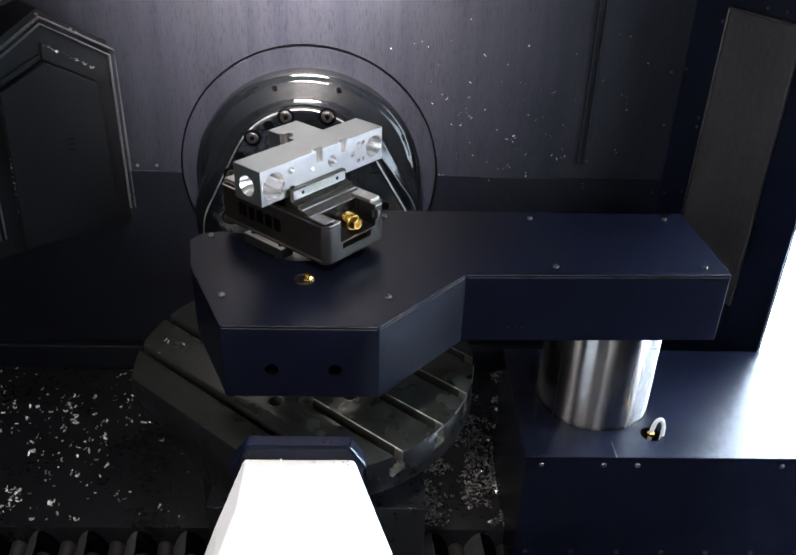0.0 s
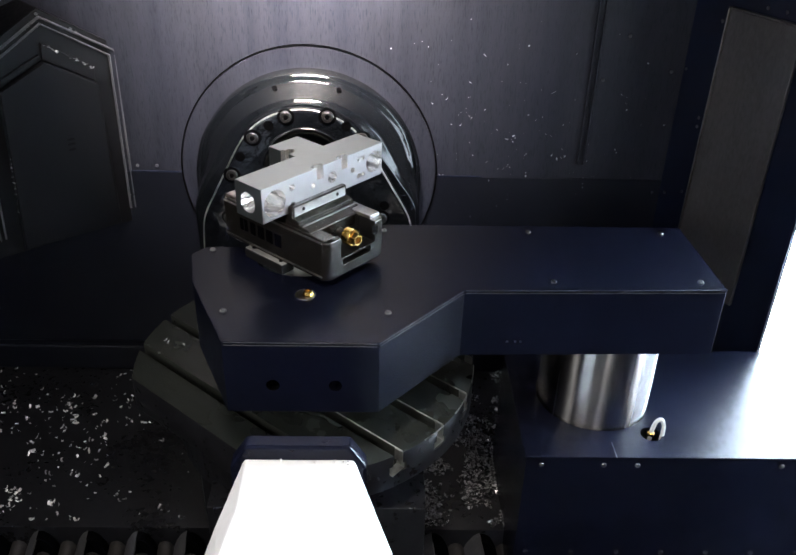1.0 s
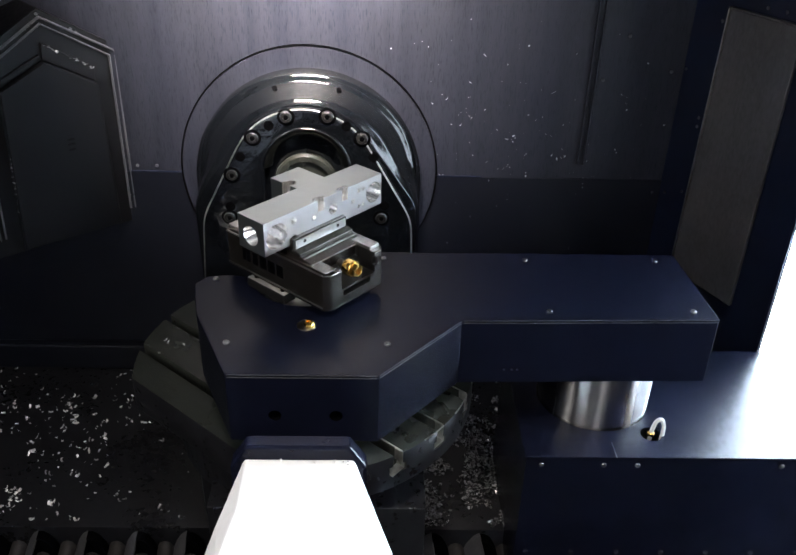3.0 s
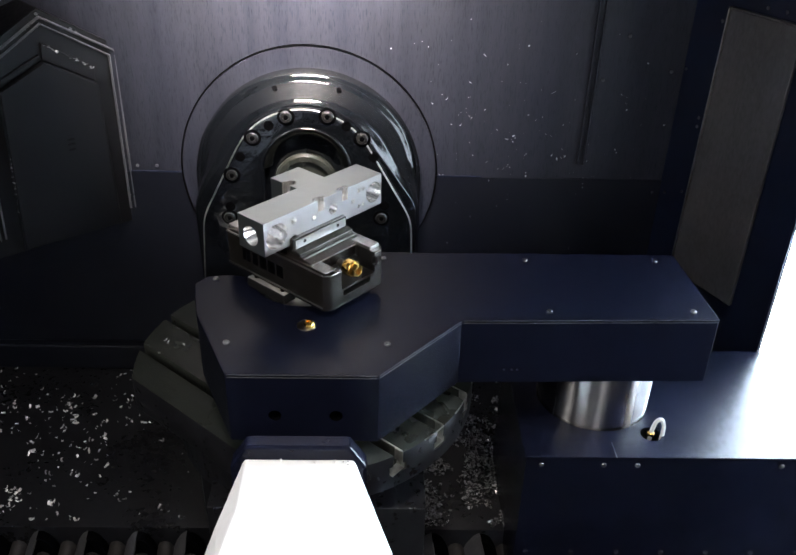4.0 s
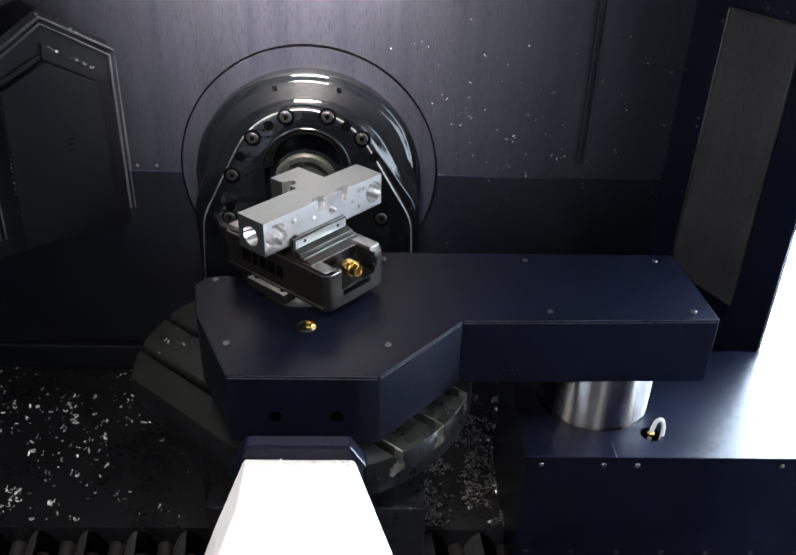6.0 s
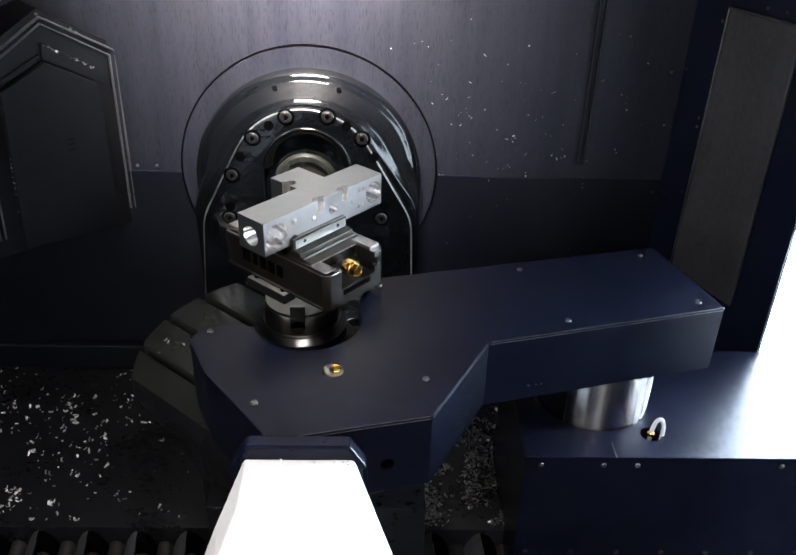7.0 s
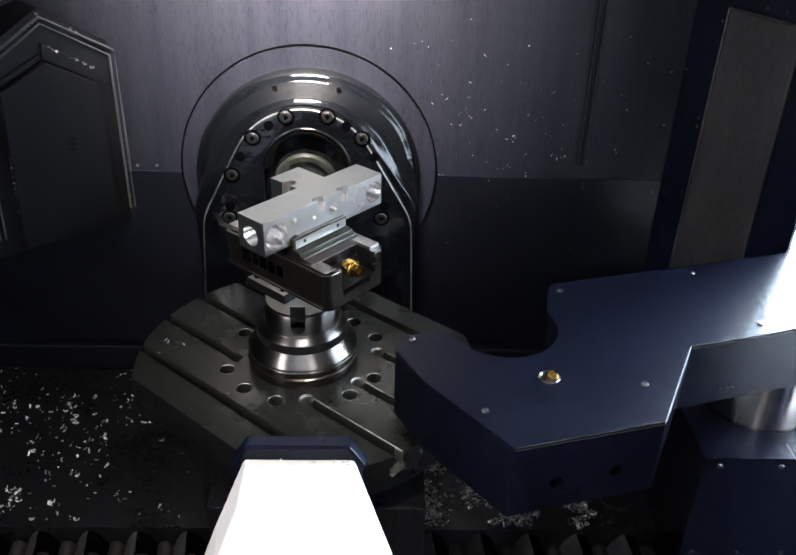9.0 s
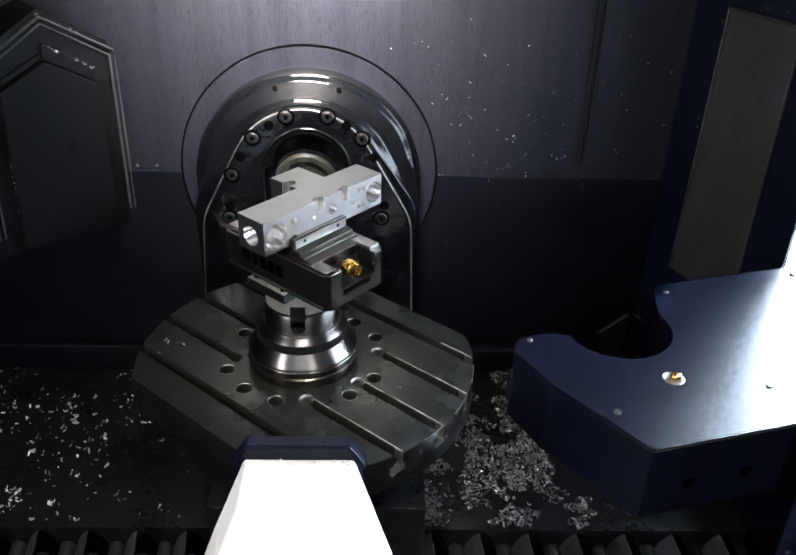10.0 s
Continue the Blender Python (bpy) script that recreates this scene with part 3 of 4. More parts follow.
def make_workpiece():
    """A long milled block clamped across the vice, with bores, pockets and a short stub behind it."""
    ang = radians(48.7)
    m = Matrix.Translation((0.0118, 0.0095, 0)) @ Matrix.Rotation(ang, 4, "Z")
    hl, hw, z0, z1 = 0.0935, 0.0208, 0.183, 0.2225
    w = thing("milled_block", "milled aluminium manifold block clamped in the vice", "workpiece")
    body = join(box(-hl, hl, -hw, hw, z0, z1, 0.0005))
    Y = Matrix.Rotation(radians(90), 4, "X")          # bores across, entering from the front face
    cuts = []
    for x, z, r, dep in ((-0.0755, 0.2015, 0.0152, 0.016), (0.0792, 0.2025, 0.0130, 0.016), (-0.0505, 0.2115, 0.0042, 0.007), (-0.0505, 0.1905, 0.0042, 0.007),
                      (-0.0195, 0.2035, 0.0034, 0.007), (0.0105, 0.2045, 0.0068, 0.007), (0.0435, 0.2025, 0.0032, 0.007), (0.0535, 0.2125, 0.0028, 0.007), (0.0610, 0.2125, 0.0028, 0.007),
                      (0.0535, 0.1925, 0.0028, 0.007), (0.0610, 0.1925, 0.0028, 0.007)):
        cuts.append(rod(r, -dep, 0.002, 40 if r > 0.006 else 20, m=Matrix.Translation((x, -hw, z)) @ Y))
    cuts.append(rod(0.0115, -0.02, 0.002, 40, m=Matrix.Translation((-hl, 0.001, 0.2015)) @ Matrix.Rotation(radians(-90), 4, "Y")))
    for x in (-0.012, 0.0265):
        cuts.append(box(x - 0.0015, x + 0.0085, -hw - 0.001, -hw + 0.008, 0.2085, z1 + 0.001))
        cuts.append(rod(0.003, 0.2085, z1 + 0.001, 16, m=Matrix.Translation((x - 0.002, -hw + 0.004, 0))))
        cuts.append(rod(0.003, 0.2085, z1 + 0.001, 16, m=Matrix.Translation((x + 0.009, -hw + 0.004, 0))))
    body = carve(body, cuts)
    # faces turned to the front take the lit copy of the aluminium
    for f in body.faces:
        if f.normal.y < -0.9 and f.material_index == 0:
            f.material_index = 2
    body.transform(m)
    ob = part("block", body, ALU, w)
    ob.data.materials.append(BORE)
    ob.data.materials.append(ALU_LIT)
    smooth_by_angle(ob, 20)
    stub = carve(box(-0.005, 0.040, hw - 0.002, hw + 0.046, z0, z1 - 0.001, 0.0005), [box(-0.01, -0.001, hw + 0.012, hw + 0.026, 0.200, z1 + 0.01), rod(0.006, 0.2, z1 + 0.01, 20, m=Matrix.Translation((0.002, hw + 0.018, 0)))])
    stub.transform(m)
    so = part("stub", stub, ALU, w, "short milled stub")
    so.data.materials.append(BORE)
    return w


block = make_workpiece()


# ---- gripper arm on its lifting post ----
PIVOT = Vector((0.368, 0.0008, 0))


def make_arm():
    arm = thing("gripper_arm", "navy powder-coated pallet gripper arm on a steel post", "gripper arm", Matrix.Translation(PIVOT))
    cut = [(0.059 * math.cos(radians(a)), 0.059 * math.sin(radians(a))) for a in range(8, -190, -9)]
    out = [(-0.0651, -0.1868), (0.0891, -0.1868), (0.1812, -0.0845), (0.4725, -0.0770), (0.4650, 0.0745), (0.0890, 0.0710), (0.080, 0.060), (0.070, 0.040), (0.0625, 0.022)]
    out += cut + [(-0.063, -0.001), (-0.070, 0.004), (-0.082, 0.0075), (-0.0975, 0.008), (-0.117, 0.0045), (-0.1285, -0.0135), (-0.1155, -0.075)]
    out = [(x - PIVOT.x, y - PIVOT.y) for x, y in out]

    def shrink(d):
        n = len(out)
        res = []
        for i in range(n):
            a, b, c = Vector(out[i - 1]), Vector(out[i]), Vector(out[(i + 1) % n])
            t1, t2 = (b - a).normalized(), (c - b).normalized()
            nn = Vector((-t1.y - t2.y, t1.x + t2.x)).normalized()
            res.append(tuple(b + nn * d))
        return res

    body = prism(shrink(0.0004), 0.0255, 0.1085, 0.0008, angle=40)
    holes = [lathe([(0, -0.03), (0.0068, -0.03), (0.0068, 0.01), (0, 0.01)], 24, Matrix.Translation((x - PIVOT.x, -0.1868 - PIVOT.y, 0.0595)) @ FRONT) for x in (-0.0174, 0.0455)]
    body = carve(body, holes)
    ob = part("housing", body, NAVY, arm)
    # hole walls are black, the shade inside them put in the colour
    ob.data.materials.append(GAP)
    part("cover_plate", prism(out, 0.1092, 0.1122, 0.0007, angle=40), NAVY, arm, "flat navy cover plate")
    # pale strips added for the light lines along cover and housing edges
    edge = [(-0.0651, -0.1868), (0.0891, -0.1868), (0.1812, -0.0845), (0.4725, -0.0770)]
    for (xa, ya), (xb, yb) in zip(edge, edge[1:]):
        run = Vector((xb - xa, yb - ya, 0))
        em = Matrix.Translation((xa - PIVOT.x, ya - PIVOT.y, 0)) @ Matrix.Rotation(math.atan2(run.y, run.x), 4, "Z")
        part("edge_glint", box(0.002, run.length - 0.002, -0.0002, 0.0005, 0.1113, 0.1119, m=em), EDGE_LIT, arm, "pale strip for the cover edge highlight")
        part("edge_glint", box(0.002, run.length - 0.002, -0.0001, 0.0006, 0.1080, 0.1086, m=em), EDGE_LIT, arm, "pale strip for the housing edge highlight")
    part("seam", prism(shrink(0.0016), 0.1084, 0.1093), GAP, arm, "dark seam under the cover")
    for x, y in ((0.0928, 0.0537), (0.271, 0.0545), (0.4366, 0.0565), (0.2818, -0.0642), (0.4475, -0.0612), (-0.0721, -0.1322), (0.0976, -0.132), (-0.1061, -0.0015)):
        screw(arm, (x - PIVOT.x, y - PIVOT.y, 0.1121), UP, 0.0036)
    fit = lathe([(0.0112, 0), (0.0110, 0.0006), (0.0100, 0.0010), (0.0080, 0.0002), (0.0, 0.0002)], 32, Matrix.Translation((0.0095 - PIVOT.x, -0.098 - PIVOT.y, 0.1121)))
    part("fitting_ring", fit, STEEL, arm, "steel ring round the brass fitting")
    part("fitting", lathe([(0.0060, 0.0003), (0.0060, 0.002), (0.0052, 0.0030), (0.0046, 0.0052), (0.0030, 0.0055), (0.0028, 0.0038), (0, 0.0038)], 6, Matrix.Translation((0.0125 - PIVOT.x, -0.098 - PIVOT.y, 0.1121))), BRASS, arm, "brass fitting")
    for x in (0.232, 0.241, 0.247):
        part("scratch", box(x - PIVOT.x, x + 0.0022 - PIVOT.x, -0.0845 - PIVOT.y - 0.0028, -0.0845 - PIVOT.y - 0.0008, 0.046, 0.0475), SCREW, arm, "small bright scratch")
    post = part("post", lathe([(0, -0.16), (0.0695, -0.16), (0.0705, -0.158), (0.0705, 0.0254), (0, 0.0254)], 128), CHROME, arm, "polished steel lifting post")
    smooth_by_angle(post, 30)
    return arm


arm = make_arm()


# ---- carriage bench under the post ----
def make_carriage():
    c = thing("carriage", "navy sheet metal transfer carriage under the arm", "machine carriage")
    top = carve(box(0.264, 1.35, -0.1185, 0.102, -0.0605, -0.057, 0.0008), [rod(0.0722, -0.07, -0.05, 96, m=Matrix.Translation(PIVOT)), rod(0.0125, -0.07, -0.05, 32, m=Matrix.Translation((0.4245, -0.0765, 0)))])
    ob = part("top_plate", top, NAVY, c, "glossy navy top plate")
    ob.data.materials.append(GAP)
    body = carve(box(0.2655, 1.349, -0.117, 0.1005, -0.42, -0.0606, 0.001), [rod(0.0735, -0.4, -0.05, 64, m=Matrix.Translation(PIVOT)), rod(0.012, -0.1, -0.05, 24, m=Matrix.Translation((0.4245, -0.0765, 0)))])
    ob = part("body", body, NAVY, c)
    ob.data.materials.append(GAP)
    part("seam", box(0.3722, 0.3732, -0.1187, -0.092, -0.0575, -0.0568), SCREW, c, "joint in the top plate")
    for x in (0.2843, 0.3591, 0.3998, 0.5737, 0.62, 0.80):
        screw(c, (x, -0.1169, -0.0700), FRONT, 0.0034)
    for i in range(8):
        screw(c, (0.2804 + 0.0583 * i, -0.1169, -0.2195), FRONT, 0.0032, DULL)
    # looped cable rising through its hole
    pts = [(0.4245, -0.0765, -0.085), (0.4245, -0.0765, -0.058), (0.4262, -0.0755, -0.046), (0.4300, -0.0735, -0.0385), (0.4352, -0.0725, -0.0372), (0.4385, -0.0745, -0.043), (0.4385, -0.0775, -0.053), (0.4375, -0.079, -0.064)]
    cu = bpy.data.curves.new("cable", "CURVE")
    cu.dimensions, cu.bevel_depth, cu.bevel_resolution = "3D", 0.0025, 3
    sp = cu.splines.new("BEZIER")
    sp.bezier_points.add(len(pts) - 1)
    for bp, p in zip(sp.bezier_points, pts):
        bp.co, bp.handle_left_type, bp.handle_right_type = p, "AUTO", "AUTO"
    tmp = new("tmp", cu)
    bpy.context.view_layer.update()
    me = bpy.data.meshes.new_from_object(tmp.evaluated_get(bpy.context.evaluated_depsgraph_get()))
    bpy.data.objects.remove(tmp)
    bm = bmesh.new()
    bm.from_mesh(me)
    part("cable", bm, RUBBER, c, "pale looped cable", smooth=True)
    part("gland", lathe([(0.0045, -0.058), (0.0045, -0.0545), (0.0030, -0.053), (0.0, -0.053)], 12, Matrix.Translation((0.4245, -0.0765, 0))), BRASS, c, "brass cable gland")
    return c


carriage = make_carriage()


# ---- white tapered housing in front of the table ----
def section(y, cx, ht, zt, hb, zb, hf, zf):
    """Half of an eight-cornered cross-section: top, shoulder and foot half-widths."""
    return [(cx - hf, y, zf), (cx - hb, y, zb), (cx - ht, y, zt), (cx + ht, y, zt), (cx + hb, y, zb), (cx + hf, y, zf)]


def hull(sections, near=0.832):
    """A body through cross-sections, drawn at the table and set forward by the ratio near."""
    bm = bmesh.new()
    rows = [[bm.verts.new(EYE + near * (Vector(p) - EYE)) for p in s] for s in sections]
    n = len(rows[0])
    for a, b in zip(rows, rows[1:]):
        for i in range(n):
            j = (i + 1) % n
            bm.faces.new((a[i], a[j], b[j], b[i]))
    bm.faces.new(rows[0])
    bm.faces.new(rows[-1][::-1])
    bmesh.ops.recalc_face_normals(bm, faces=bm.faces)
    return bm


front = thing("front_housing", "white enamelled tapered housing with a navy cap", "machine cover")
sh = hull([section(-0.2185, 0.0095, 0.0555, 0.030, 0.0575, 0.024, 0.0575, -0.60), section(-0.285, 0.0140, 0.0575, 0.030, 0.0805, 0.004, 0.086, -0.60),
           section(-0.345, 0.0200, 0.0715, 0.030, 0.0975, -0.008, 0.100, -0.60), section(-0.55, 0.0200, 0.090, 0.030, 0.113, -0.008, 0.113, -0.60)])
part("shell", soften(sh, 0.002, 2, 15), WHITE, front)
cap = hull([section(-0.198, 0.0080, 0.0530, 0.0445, 0.0700, 0.018, 0.0730, -0.45), section(-0.2180, 0.0080, 0.0530, 0.0445, 0.0700, 0.018, 0.0730, -0.45)])
part("cap", soften(cap, 0.003, 3, 20), CAPM, front, "navy cap behind the white shell")


# ---- polygonal hatch on the oblique left wall ----
A = Vector((-0.303, 0.33, 0))
DIR = Vector((-0.77, -0.64, 0)).normalized()
NRM = Vector((0.64, -0.77, 0)).normalized()
HM = Matrix(((DIR.x, 0, NRM.x, A.x), (DIR.y, 0, NRM.y, A.y), (0, 1, 0, 0), (0, 0, 0, 1)))      # along, up, out of the wall
hatch = thing("tool_hatch", "black pentagonal tool hatch with a raised rim", "hatch")


def hatch_prism(pts, z0, z1, bevel):
    bm = prism(pts, z0, z1, bevel)
    bm.transform(HM)
    bmesh.ops.recalc_face_normals(bm, faces=bm.faces)
    return bm


rim = [(-0.006, 0.045), (-0.0095, 0.2915), (0.087, 0.3510), (0.19, 0.290), (0.20, 0.05)]
rim_in = [(-0.0030, 0.045), (-0.0065, 0.2898), (0.087, 0.3478), (0.188, 0.288), (0.198, 0.05)]


def ring_prism(o, i, z0, z1):
    bm = bmesh.new()
    vs = [[bm.verts.new((x, y, z)) for x, y in p] for p, z in ((o, z0), (o, z1), (i, z1), (i, z0))]
    n = len(o)
    for k in range(4):
        a, b = vs[k], vs[(k + 1) % 4]
        for q in range(n - 1):
            bm.faces.new((a[q], a[q + 1], b[q + 1], b[q]))
    for q in (0, n - 1):
        bm.faces.new((vs[0][q], vs[1][q], vs[2][q], vs[3][q]))
    bmesh.ops.recalc_face_normals(bm, faces=bm.faces)
    soften(bm, 0.001)
    bm.transform(HM)
    bmesh.ops.recalc_face_normals(bm, faces=bm.faces)
    return bm


shell_out = [(-0.010, 0.022), (0.215, 0.022), (0.205, 0.292), (0.087, 0.360), (-0.012, 0.298)]
part("housing", hatch_prism(shell_out, -0.10, 0.0, 0.001), HATCH, hatch, "dark hatch housing")
# both rims are lighter than the housing, for light on their bevels
part("rim", ring_prism(rim, rim_in, 0.0, 0.006), EDGE_LIT, hatch, "raised folded rim")
rim2 = [(0.001, 0.045), (-0.0015, 0.2855), (0.087, 0.3415), (0.182, 0.284), (0.192, 0.05)]
rim2_in = [(0.0035, 0.045), (0.001, 0.2842), (0.087, 0.3392), (0.180, 0.282), (0.190, 0.05)]
part("rim", ring_prism(rim2, rim2_in, 0.0, 0.005), EDGE_LIT, hatch, "raised folded rim")
door = [(0.024, 0.030), (0.170, 0.030), (0.158, 0.262), (0.094, 0.292), (0.026, 0.2515)]
part("ledge", hatch_prism([(0.027, 0.2535), (0.094, 0.294), (0.092, 0.3165), (0.024, 0.2720)], 0.001, 0.006, 0.001), HATCH, hatch, "sloping ledge over the door with chips on it")
part("ledge", hatch_prism([(0.096, 0.294), (0.160, 0.264), (0.166, 0.270), (0.097, 0.301)], 0.001, 0.005, 0.001), HATCH, hatch, "sloping ledge over the door")
part("door", hatch_prism(door[::1], 0.001, 0.014, 0.002), HATCH, hatch, "black hatch door")
for along, up in ((0.0885, 0.353), (0.047, 0.3275), (0.040, 0.3215), (-0.0105, 0.215), (-0.0085, 0.075)):
    screw(hatch, HM @ Vector((along, up, 0.0002)), HM.to_3x3().to_4x4(), 0.0022)
for y in (0.178, 0.171, 0.163):
    part("mark", hatch_prism([(0.0735, y), (0.0835, y), (0.0835, y + 0.003), (0.0735, y + 0.003)], 0.0139, 0.0146, 0.0), INK, hatch, "small unreadable marking")

# ---- flank panel and wall fittings ----
gp = [(0.061, -0.02), (0.183, -0.02), (0.183, 0.380), (0.066, 0.380)]


def flank_prism(pts, y0, y1, bevel, material, name, parent, label):
    bm = bmesh.new()
    lo = [bm.verts.new((x, y0, z)) for x, z in pts]
    hi = [bm.verts.new((x, y1, z)) for x, z in pts]
    bm.faces.new(lo)
    bm.faces.new(hi[::-1])
    for i in range(len(lo)):
        j = (i + 1) % len(lo)
        bm.faces.new((lo[i], lo[j], hi[j], hi[i]))
    bmesh.ops.recalc_face_normals(bm, faces=bm.faces)
    soften(bm, bevel)
    bm.transform(FL)
    bmesh.ops.recalc_face_normals(bm, faces=bm.faces)
    return part(name, bm, material, parent, label)


side_panel = thing("side_panel", "grey worn cover panel screwed on the flank wall", "panel")
flank_prism(gp, 0.0005, 0.006, 0.0015, PANEL, "plate", side_panel, "grey worn plate")
flank_prism([(0.0585, -0.02), (0.0607, -0.02), (0.0657, 0.380), (0.0635, 0.380)], 0.0005, 0.008, 0.0006, GROUND, "edge_strip", side_panel, "bare metal edge strip")
flank_prism([(0.0635, 0.3804), (0.183, 0.3804), (0.183, 0.3825), (0.0635, 0.3825)], 0.0005, 0.008, 0.0006, PANEL, "edge_strip", side_panel, "folded top edge")
TOFL = FL.to_3x3().to_4x4() @ Matrix.Rotation(radians(-90), 4, "X")
for along, up in ((0.052, 0.36), (0.0475, 0.222), (0.0475, 0.209), (0.045, 0.105), (0.15, 0.392), (0.12, 0.391), (0.005, 0.282), (0.012, 0.09)):
    screw(side_panel, FL @ Vector((along, 0.0002, up)), TOFL, 0.0024)
part("edge_fold", box(LEN - 0.004, LEN, 0.0, 0.004, -0.4, 0.9, 0.001, m=FL), FLANK, side_panel, "folded edge of the opening")

strip = thing("joint_strip", "folded black joint strip on the back wall", "trim")
for x in (0.3905, 0.4000):
    part("fold", box(x - 0.0018, x + 0.0018, WALL_Y - 0.006, WALL_Y + 0.001, 0.13, 0.88, 0.0012), WALL, strip)

seam = thing("wall_seam", "horizontal sheet joint across the back wall", "trim")
part("fold", box(0.175, 0.245, WALL_Y - 0.0022, WALL_Y + 0.001, 0.1055, 0.1075), FLANK, seam)
part("fold", box(-0.30, -0.215, WALL_Y - 0.0012, WALL_Y + 0.001, 0.1055, 0.1075), FLANK, seam)

wall_screws = thing("wall_screws", "small zinc screws in the back wall", "screws")
for x, z in ((0.4005, 0.343), (0.4005, 0.232), (0.4105, 0.262), (0.4400, 0.326), (0.5085, 0.276), (0.5145, 0.085), (-0.2845, 0.116), (-0.255, 0.116)):
    screw(wall_screws, (x, WALL_Y - 0.0002, z), FRONT, 0.0026)

chute = thing("chip_chute", "dark sheet chip chute at the foot of the wall", "chute")


def chute_sheet(name, pts, y0, y1, material, label=""):
    bm = prism(pts, y0, y1, 0.0006)
    bm.transform(Matrix(((1, 0, 0, 0), (0, 0, -1, 0.33), (0, 1, 0, 0), (0, 0, 0, 1))))
    bmesh.ops.recalc_face_normals(bm, faces=bm.faces)
    return part(name, bm, material, chute, label)


chute_sheet("sheet", [(0.4574, -0.1653), (0.4754, FLOOR_Z), (0.5055, FLOOR_Z), (0.5055, -0.1265)], 0.018, 0.030, HATCH)
chute_sheet("sheet", [(0.5181, -0.1265), (0.5181, FLOOR_Z), (0.5330, FLOOR_Z), (0.5330, -0.1372)], 0.018, 0.030, HATCH)
# pale strips give the glints along the sheet edges
chute_sheet("edge", [(0.4566, -0.1642), (0.4578, -0.1668), (0.5046, -0.1275), (0.5034, -0.1249)], 0.0285, 0.0325, EDGE_LIT, "folded edge with its glint in the colour")
chute_sheet("edge", [(0.5183, -0.1252), (0.5175, -0.1275), (0.5322, -0.1396), (0.5330, -0.1372)], 0.0285, 0.0325, EDGE_LIT, "folded edge with its glint in the colour")

# ---- bellows in front of the floor ----
bellows = thing("bellows", "dusty grey folded bellows in front of the floor", "bellows")
PER = 0.0672


def fold_body(prof, stations, material, name, shift):
    bm = bmesh.new()
    ends = [[bm.verts.new((x + lean, y, z - drop)) for x, z in prof] for y, drop, lean in stations]
    for a, b in zip(ends, ends[1:]):
        for i in range(len(prof)):
            k = (i + 1) % len(prof)
            bm.faces.new((a[i], a[k], b[k], b[i]))
    bm.faces.new(ends[0])
    bm.faces.new(ends[-1][::-1])
    bmesh.ops.recalc_face_normals(bm, faces=bm.faces)
    first = smooth_by_angle(part(name, bm, material, bellows), 50)
    first.location = (-0.3986 - 8 * PER + shift, 0, FLOOR_Z - 0.004)
    for i in range(1, 24):
        o = first.copy()
        scene.collection.objects.link(o)
        o.location.x += PER * i


outer = [(0.0, -0.050), (0.004, -0.036), (0.010, -0.020), (0.018, -0.007), (0.026, -0.001), (0.032, -0.001), (0.040, -0.007), (0.047, -0.020), (0.052, -0.036), (0.054, -0.050)]
rib = outer[:5] + [(x + 0.0012, z - 0.0022) for x, z in outer[4::-1]]
mound = [(0.0, -0.050), (0.004, -0.032), (0.010, -0.022), (0.017, -0.019), (0.024, -0.022), (0.030, -0.032), (0.034, -0.050)]
# Black solids between the fold edges carry the shade of the hollows.
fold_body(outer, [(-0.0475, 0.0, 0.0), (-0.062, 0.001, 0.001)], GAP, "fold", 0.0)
fold_body(rib, [(-0.0465, -0.0006, -0.0006), (-0.066, 0.001, 0.001), (-0.30, 0.03, 0.025), (-0.60, 0.05, 0.055)], PANEL, "fold_edge", 0.0)
fold_body(mound, [(-0.058, 0.006, 0.0), (-0.12, 0.012, 0.006), (-0.30, 0.03, 0.025), (-0.60, 0.05, 0.055)], BELLOW, "inner_fold", 0.0135)
fold_body(mound, [(-0.0470, 0.001, 0.0), (-0.12, 0.010, 0.006), (-0.30, 0.03, 0.025), (-0.60, 0.05, 0.055)], BELLOW, "inner_fold", 0.0440)
structure(part("pit", box(-0.92, 0.66, -1.3, 0.36, -0.5, -0.48), FLOORM), "dark pit bottom")


# ---- chips ----
def chip(bm, at, size, rng):
    """A short curled sliver."""
    turn = Euler((rng.uniform(-0.9, 0.9), rng.uniform(-0.7, 0.7), rng.uniform(0, 6.28))).to_matrix().to_4x4()
    m = Matrix.Translation(at) @ turn
    n, curl = 4, rng.uniform(0.8, 3.6)
    w = size * rng.uniform(0.09, 0.24)
    lo, hi, lo2, hi2 = [], [], [], []
    for i in range(n + 1):
        a = curl * (i / n - 0.5)
        r = size / curl
        px_, pz = r * math.sin(a), r * (1 - math.cos(a))
        th = size * 0.05
        lo.append(bm.verts.new(m @ Vector((px_, -w, pz))))
        hi.append(bm.verts.new(m @ Vector((px_, w, pz))))
        lo2.append(bm.verts.new(m @ Vector((px_, -w, pz + th))))
        hi2.append(bm.verts.new(m @ Vector((px_, w, pz + th))))
    for i in range(n):
        bm.faces.new((lo[i], lo[i + 1], hi[i + 1], hi[i]))
        bm.faces.new((lo2[i], hi2[i], hi2[i + 1], lo2[i + 1]))
        bm.faces.new((lo[i], lo2[i], lo2[i + 1], lo[i + 1]))
        bm.faces.new((hi[i], hi[i + 1], hi2[i + 1], hi2[i]))


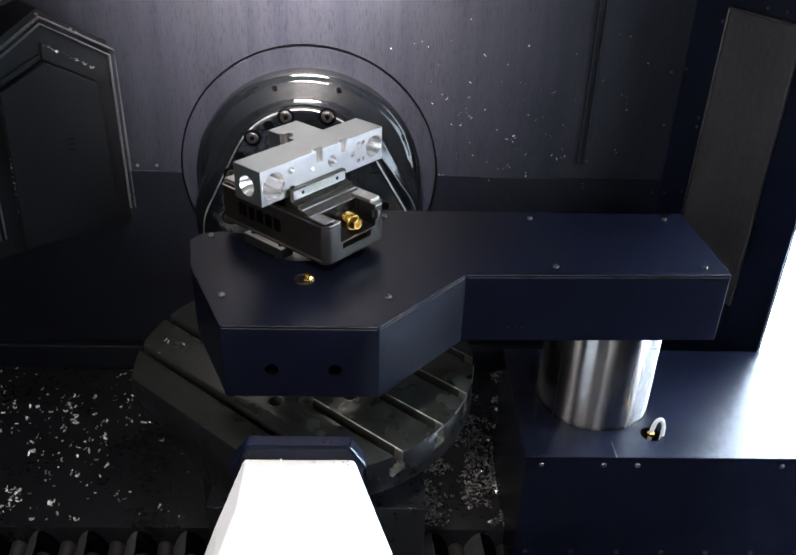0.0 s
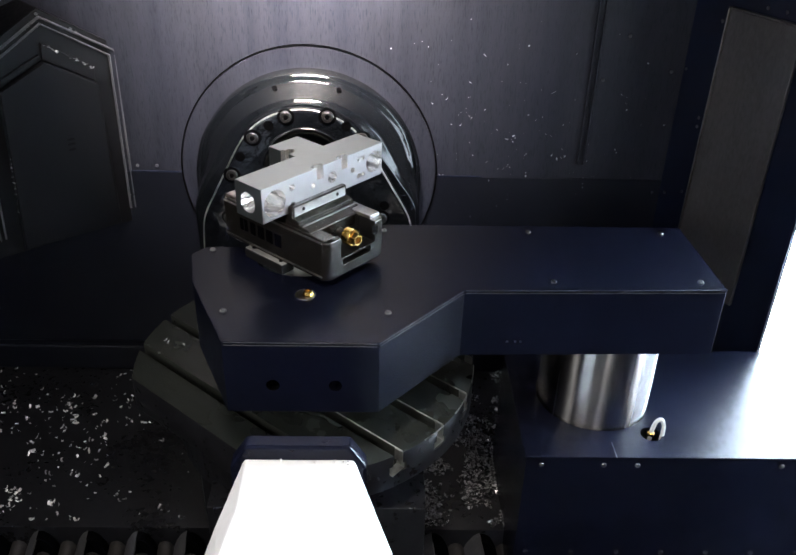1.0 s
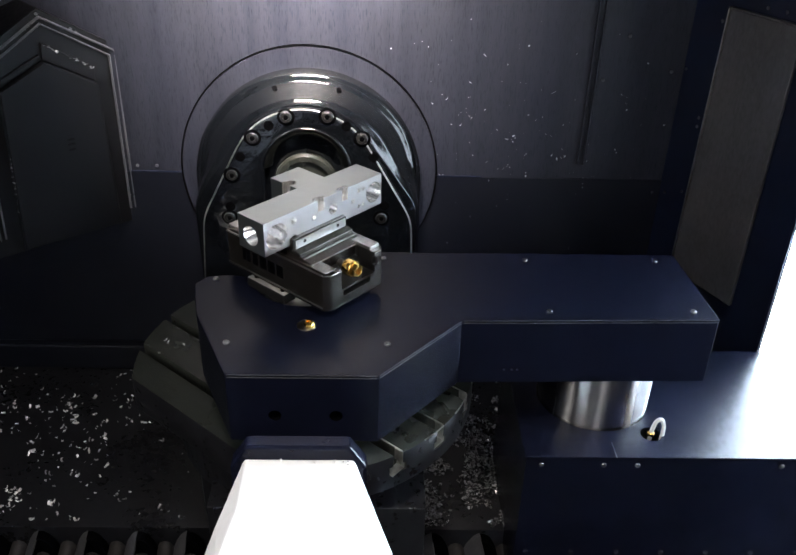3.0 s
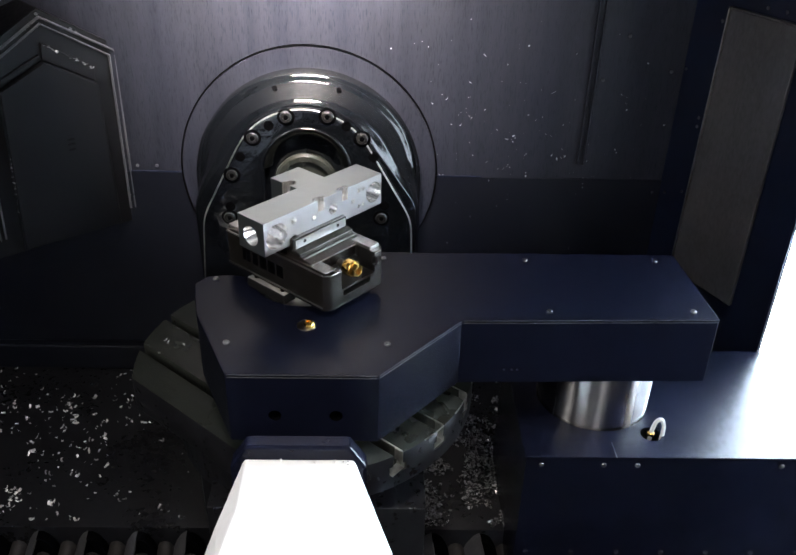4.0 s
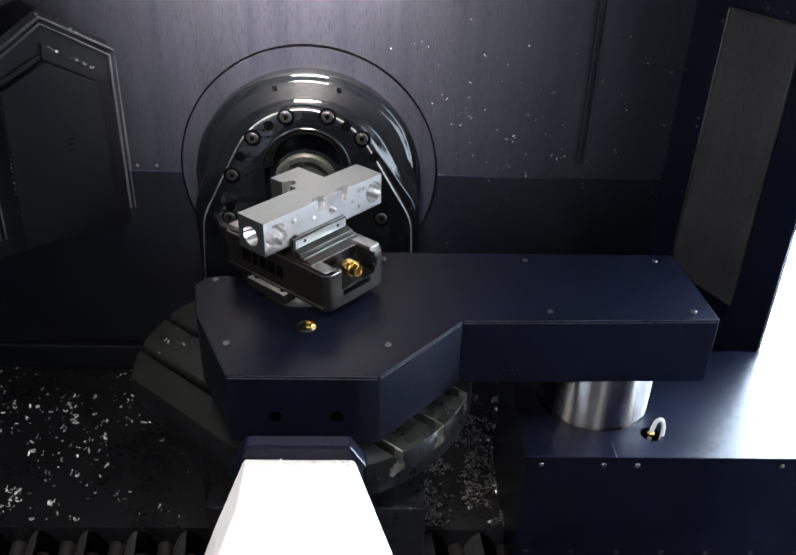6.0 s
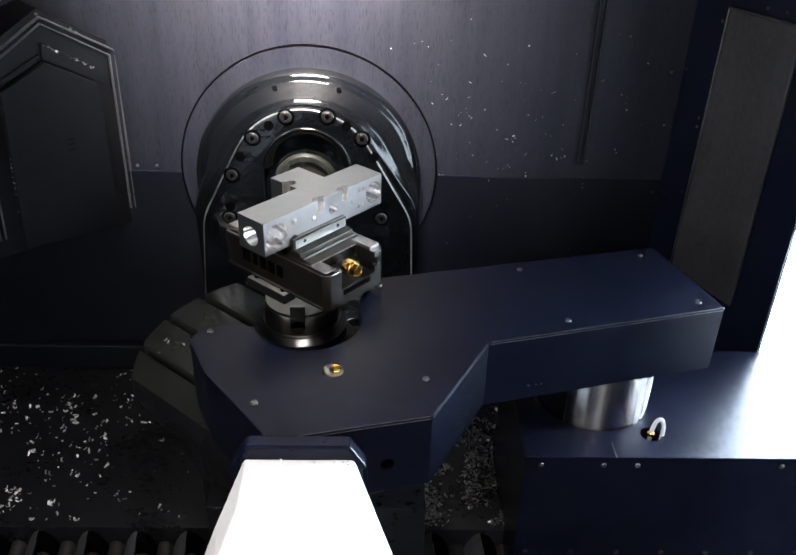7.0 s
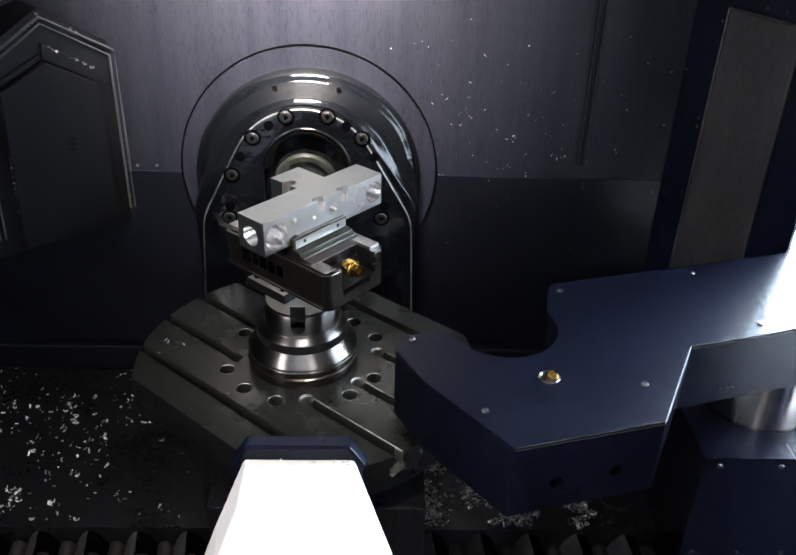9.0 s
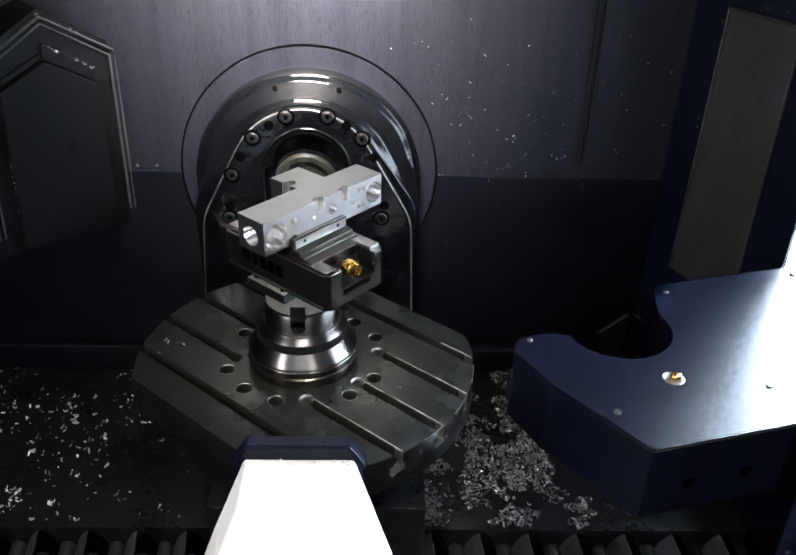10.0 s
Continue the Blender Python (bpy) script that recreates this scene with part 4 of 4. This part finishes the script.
rng = random.Random(4)
few = bmesh.new()
for _ in range(680):
    x, y = rng.uniform(-0.62, -0.16), rng.uniform(-0.035, 0.31)
    if noise.noise((x * 9, y * 9, 3)) < -0.12 or (x > -0.27 and rng.random() < 0.55):
        continue
    chip(few, (x, y, FLOOR_Z + 0.001), rng.choice((0.003, 0.003, 0.004, 0.005, 0.006, 0.008, 0.010)), rng)
for cx, cy, n in ((-0.425, 0.005, 26), (-0.4225, 0.214, 10), (-0.2753, 0.011, 7), (-0.3587, 0.104, 6), (-0.4575, 0.244, 4), (-0.5034, 0.206, 4)):
    for _ in range(n):
        chip(few, (rng.gauss(cx, 0.008), rng.gauss(cy, 0.010), FLOOR_Z + rng.uniform(0.001, 0.007)), rng.uniform(0.004, 0.009), rng)
tagged(part("scattered_chips", few, CHIPS), "bright aluminium chips scattered on the floor", "chips", kind="stuff")
heap = bmesh.new()
count = 0
while count < 5400:
    x, y = rng.uniform(0.125, 0.40), rng.uniform(-0.042, 0.315)
    d = noise.noise((x * 17, y * 17, 7)) + 0.45 * noise.noise((x * 46, y * 46, 1))
    u = (x - 0.25) / 0.16
    want = -0.16 + 0.40 * u * u + (0.14 if y < 0.012 else 0.0) + 1.2 * max(0.0, y - 0.15)
    if d < want + rng.uniform(-0.12, 0.12):
        continue
    chip(heap, (x, y, FLOOR_Z + 0.001 + max(0, d - want) * 0.022 * rng.random()), rng.choice((0.003, 0.004, 0.005, 0.007, 0.009)), rng)
    count += 1
tagged(part("chip_heap", heap, HEAPED), "heap of grey aluminium chips beside the table", "chips", kind="stuff")
CLUMPS = ((0.282, 0.171, 7), (0.276, 0.123, 5), (0.360, 0.139, 7), (0.408, 0.108, 3), (0.402, 0.094, 2), (0.182, 0.225, 2), (0.447, 0.153, 2), (0.174, 0.111, 3), (0.238, 0.302, 1), (0.219, 0.257, 1), (0.396, -0.018, 2), (0.443, -0.021, 1), (0.320, 0.111, 1))
stuck = bmesh.new()
for _ in range(170):
    x, z = rng.gauss(0.30, 0.11), rng.gauss(0.15, 0.09)
    chip(stuck, (x, WALL_Y - 0.001, z), rng.choice((0.0009, 0.0012, 0.0016, 0.0030)), rng)
for x, z, n in CLUMPS:
    for _ in range(n):
        chip(stuck, (rng.gauss(x, 0.005), WALL_Y - 0.001, rng.gauss(z, 0.003)), rng.uniform(0.0022, 0.0042), rng)
# these aluminium chips are painted white for the glare on them
shell_chips = bmesh.new()
for x, y in ((0.036, -0.328), (0.060, -0.3275), (0.053, -0.328), (0.063, -0.329), (0.008, -0.328)):
    chip(shell_chips, (x, y, 0.1285), 0.006, rng)
tagged(part("housing_chips", shell_chips, WHITE), "chips lying on the white housing, their glare in the colour", "chips", kind="stuff")
for k in range(26):
    f = rng.random()
    p = HM @ Vector((0.026 + 0.064 * f, 0.2735 + 0.0425 * f - rng.uniform(0, 0.004), 0.008))
    chip(stuck, p, rng.uniform(0.002, 0.0045), rng)
for k in range(16):
    f = rng.random()
    chip(stuck, HM @ Vector((0.163 + 0.006 * f, 0.175 - 0.09 * f, 0.012)), rng.uniform(0.002, 0.005), rng)
for x, y in ((-0.186, 0.03), (-0.182, 0.025), (-0.187, 0.0), (-0.16, 0.02)):
    chip(stuck, (x, y, 0.001), 0.005, rng)
tagged(part("stuck_chips", stuck, CHIPS), "small chips stuck to wall, housing and table", "chips", kind="stuff")


# ---- movement ----
def motions():
    # lowering of arm, vice and block together
    lift = [(0.0, 0.0587), (0.5, 0.0509), (1.0, 0.0392), (1.5, 0.0265), (2.0, 0.0134), (2.5, 0.0028), (2.7, 0.0005), (3.0, 0.0)]
    for ob in (vice, block):
        walk(ob, [(t, pose(0, 0, z)) for t, z in lift] + [(10.0, pose(0, 0, 0))])
    # swing about the post, then travel sideways with the carriage
    travel = [(7.3, 0.0), (7.5, 0.0046), (7.7, 0.0270), (8.0, 0.0716), (8.5, 0.1425), (9.0, 0.2141), (9.5, 0.2855), (9.8, 0.3255), (10.0, 0.3399)]
    swing = [(5.9, 0.0), (6.2, 2.0), (6.5, 6.0), (6.8, 10.6), (7.0, 13.5), (7.2, 14.6)]
    rows = [(t, pose(PIVOT.x, PIVOT.y, z)) for t, z in lift]
    rows += [(t, pose(PIVOT.x, PIVOT.y, 0, 0, 0, a)) for t, a in swing]
    rows += [(t, pose(PIVOT.x + dx, PIVOT.y, 0, 0, 0, 14.72)) for t, dx in travel]
    walk(arm, rows)
    walk(carriage, [(0.0, pose(0, 0, 0))] + [(t, pose(dx, 0, 0)) for t, dx in travel])


motions()
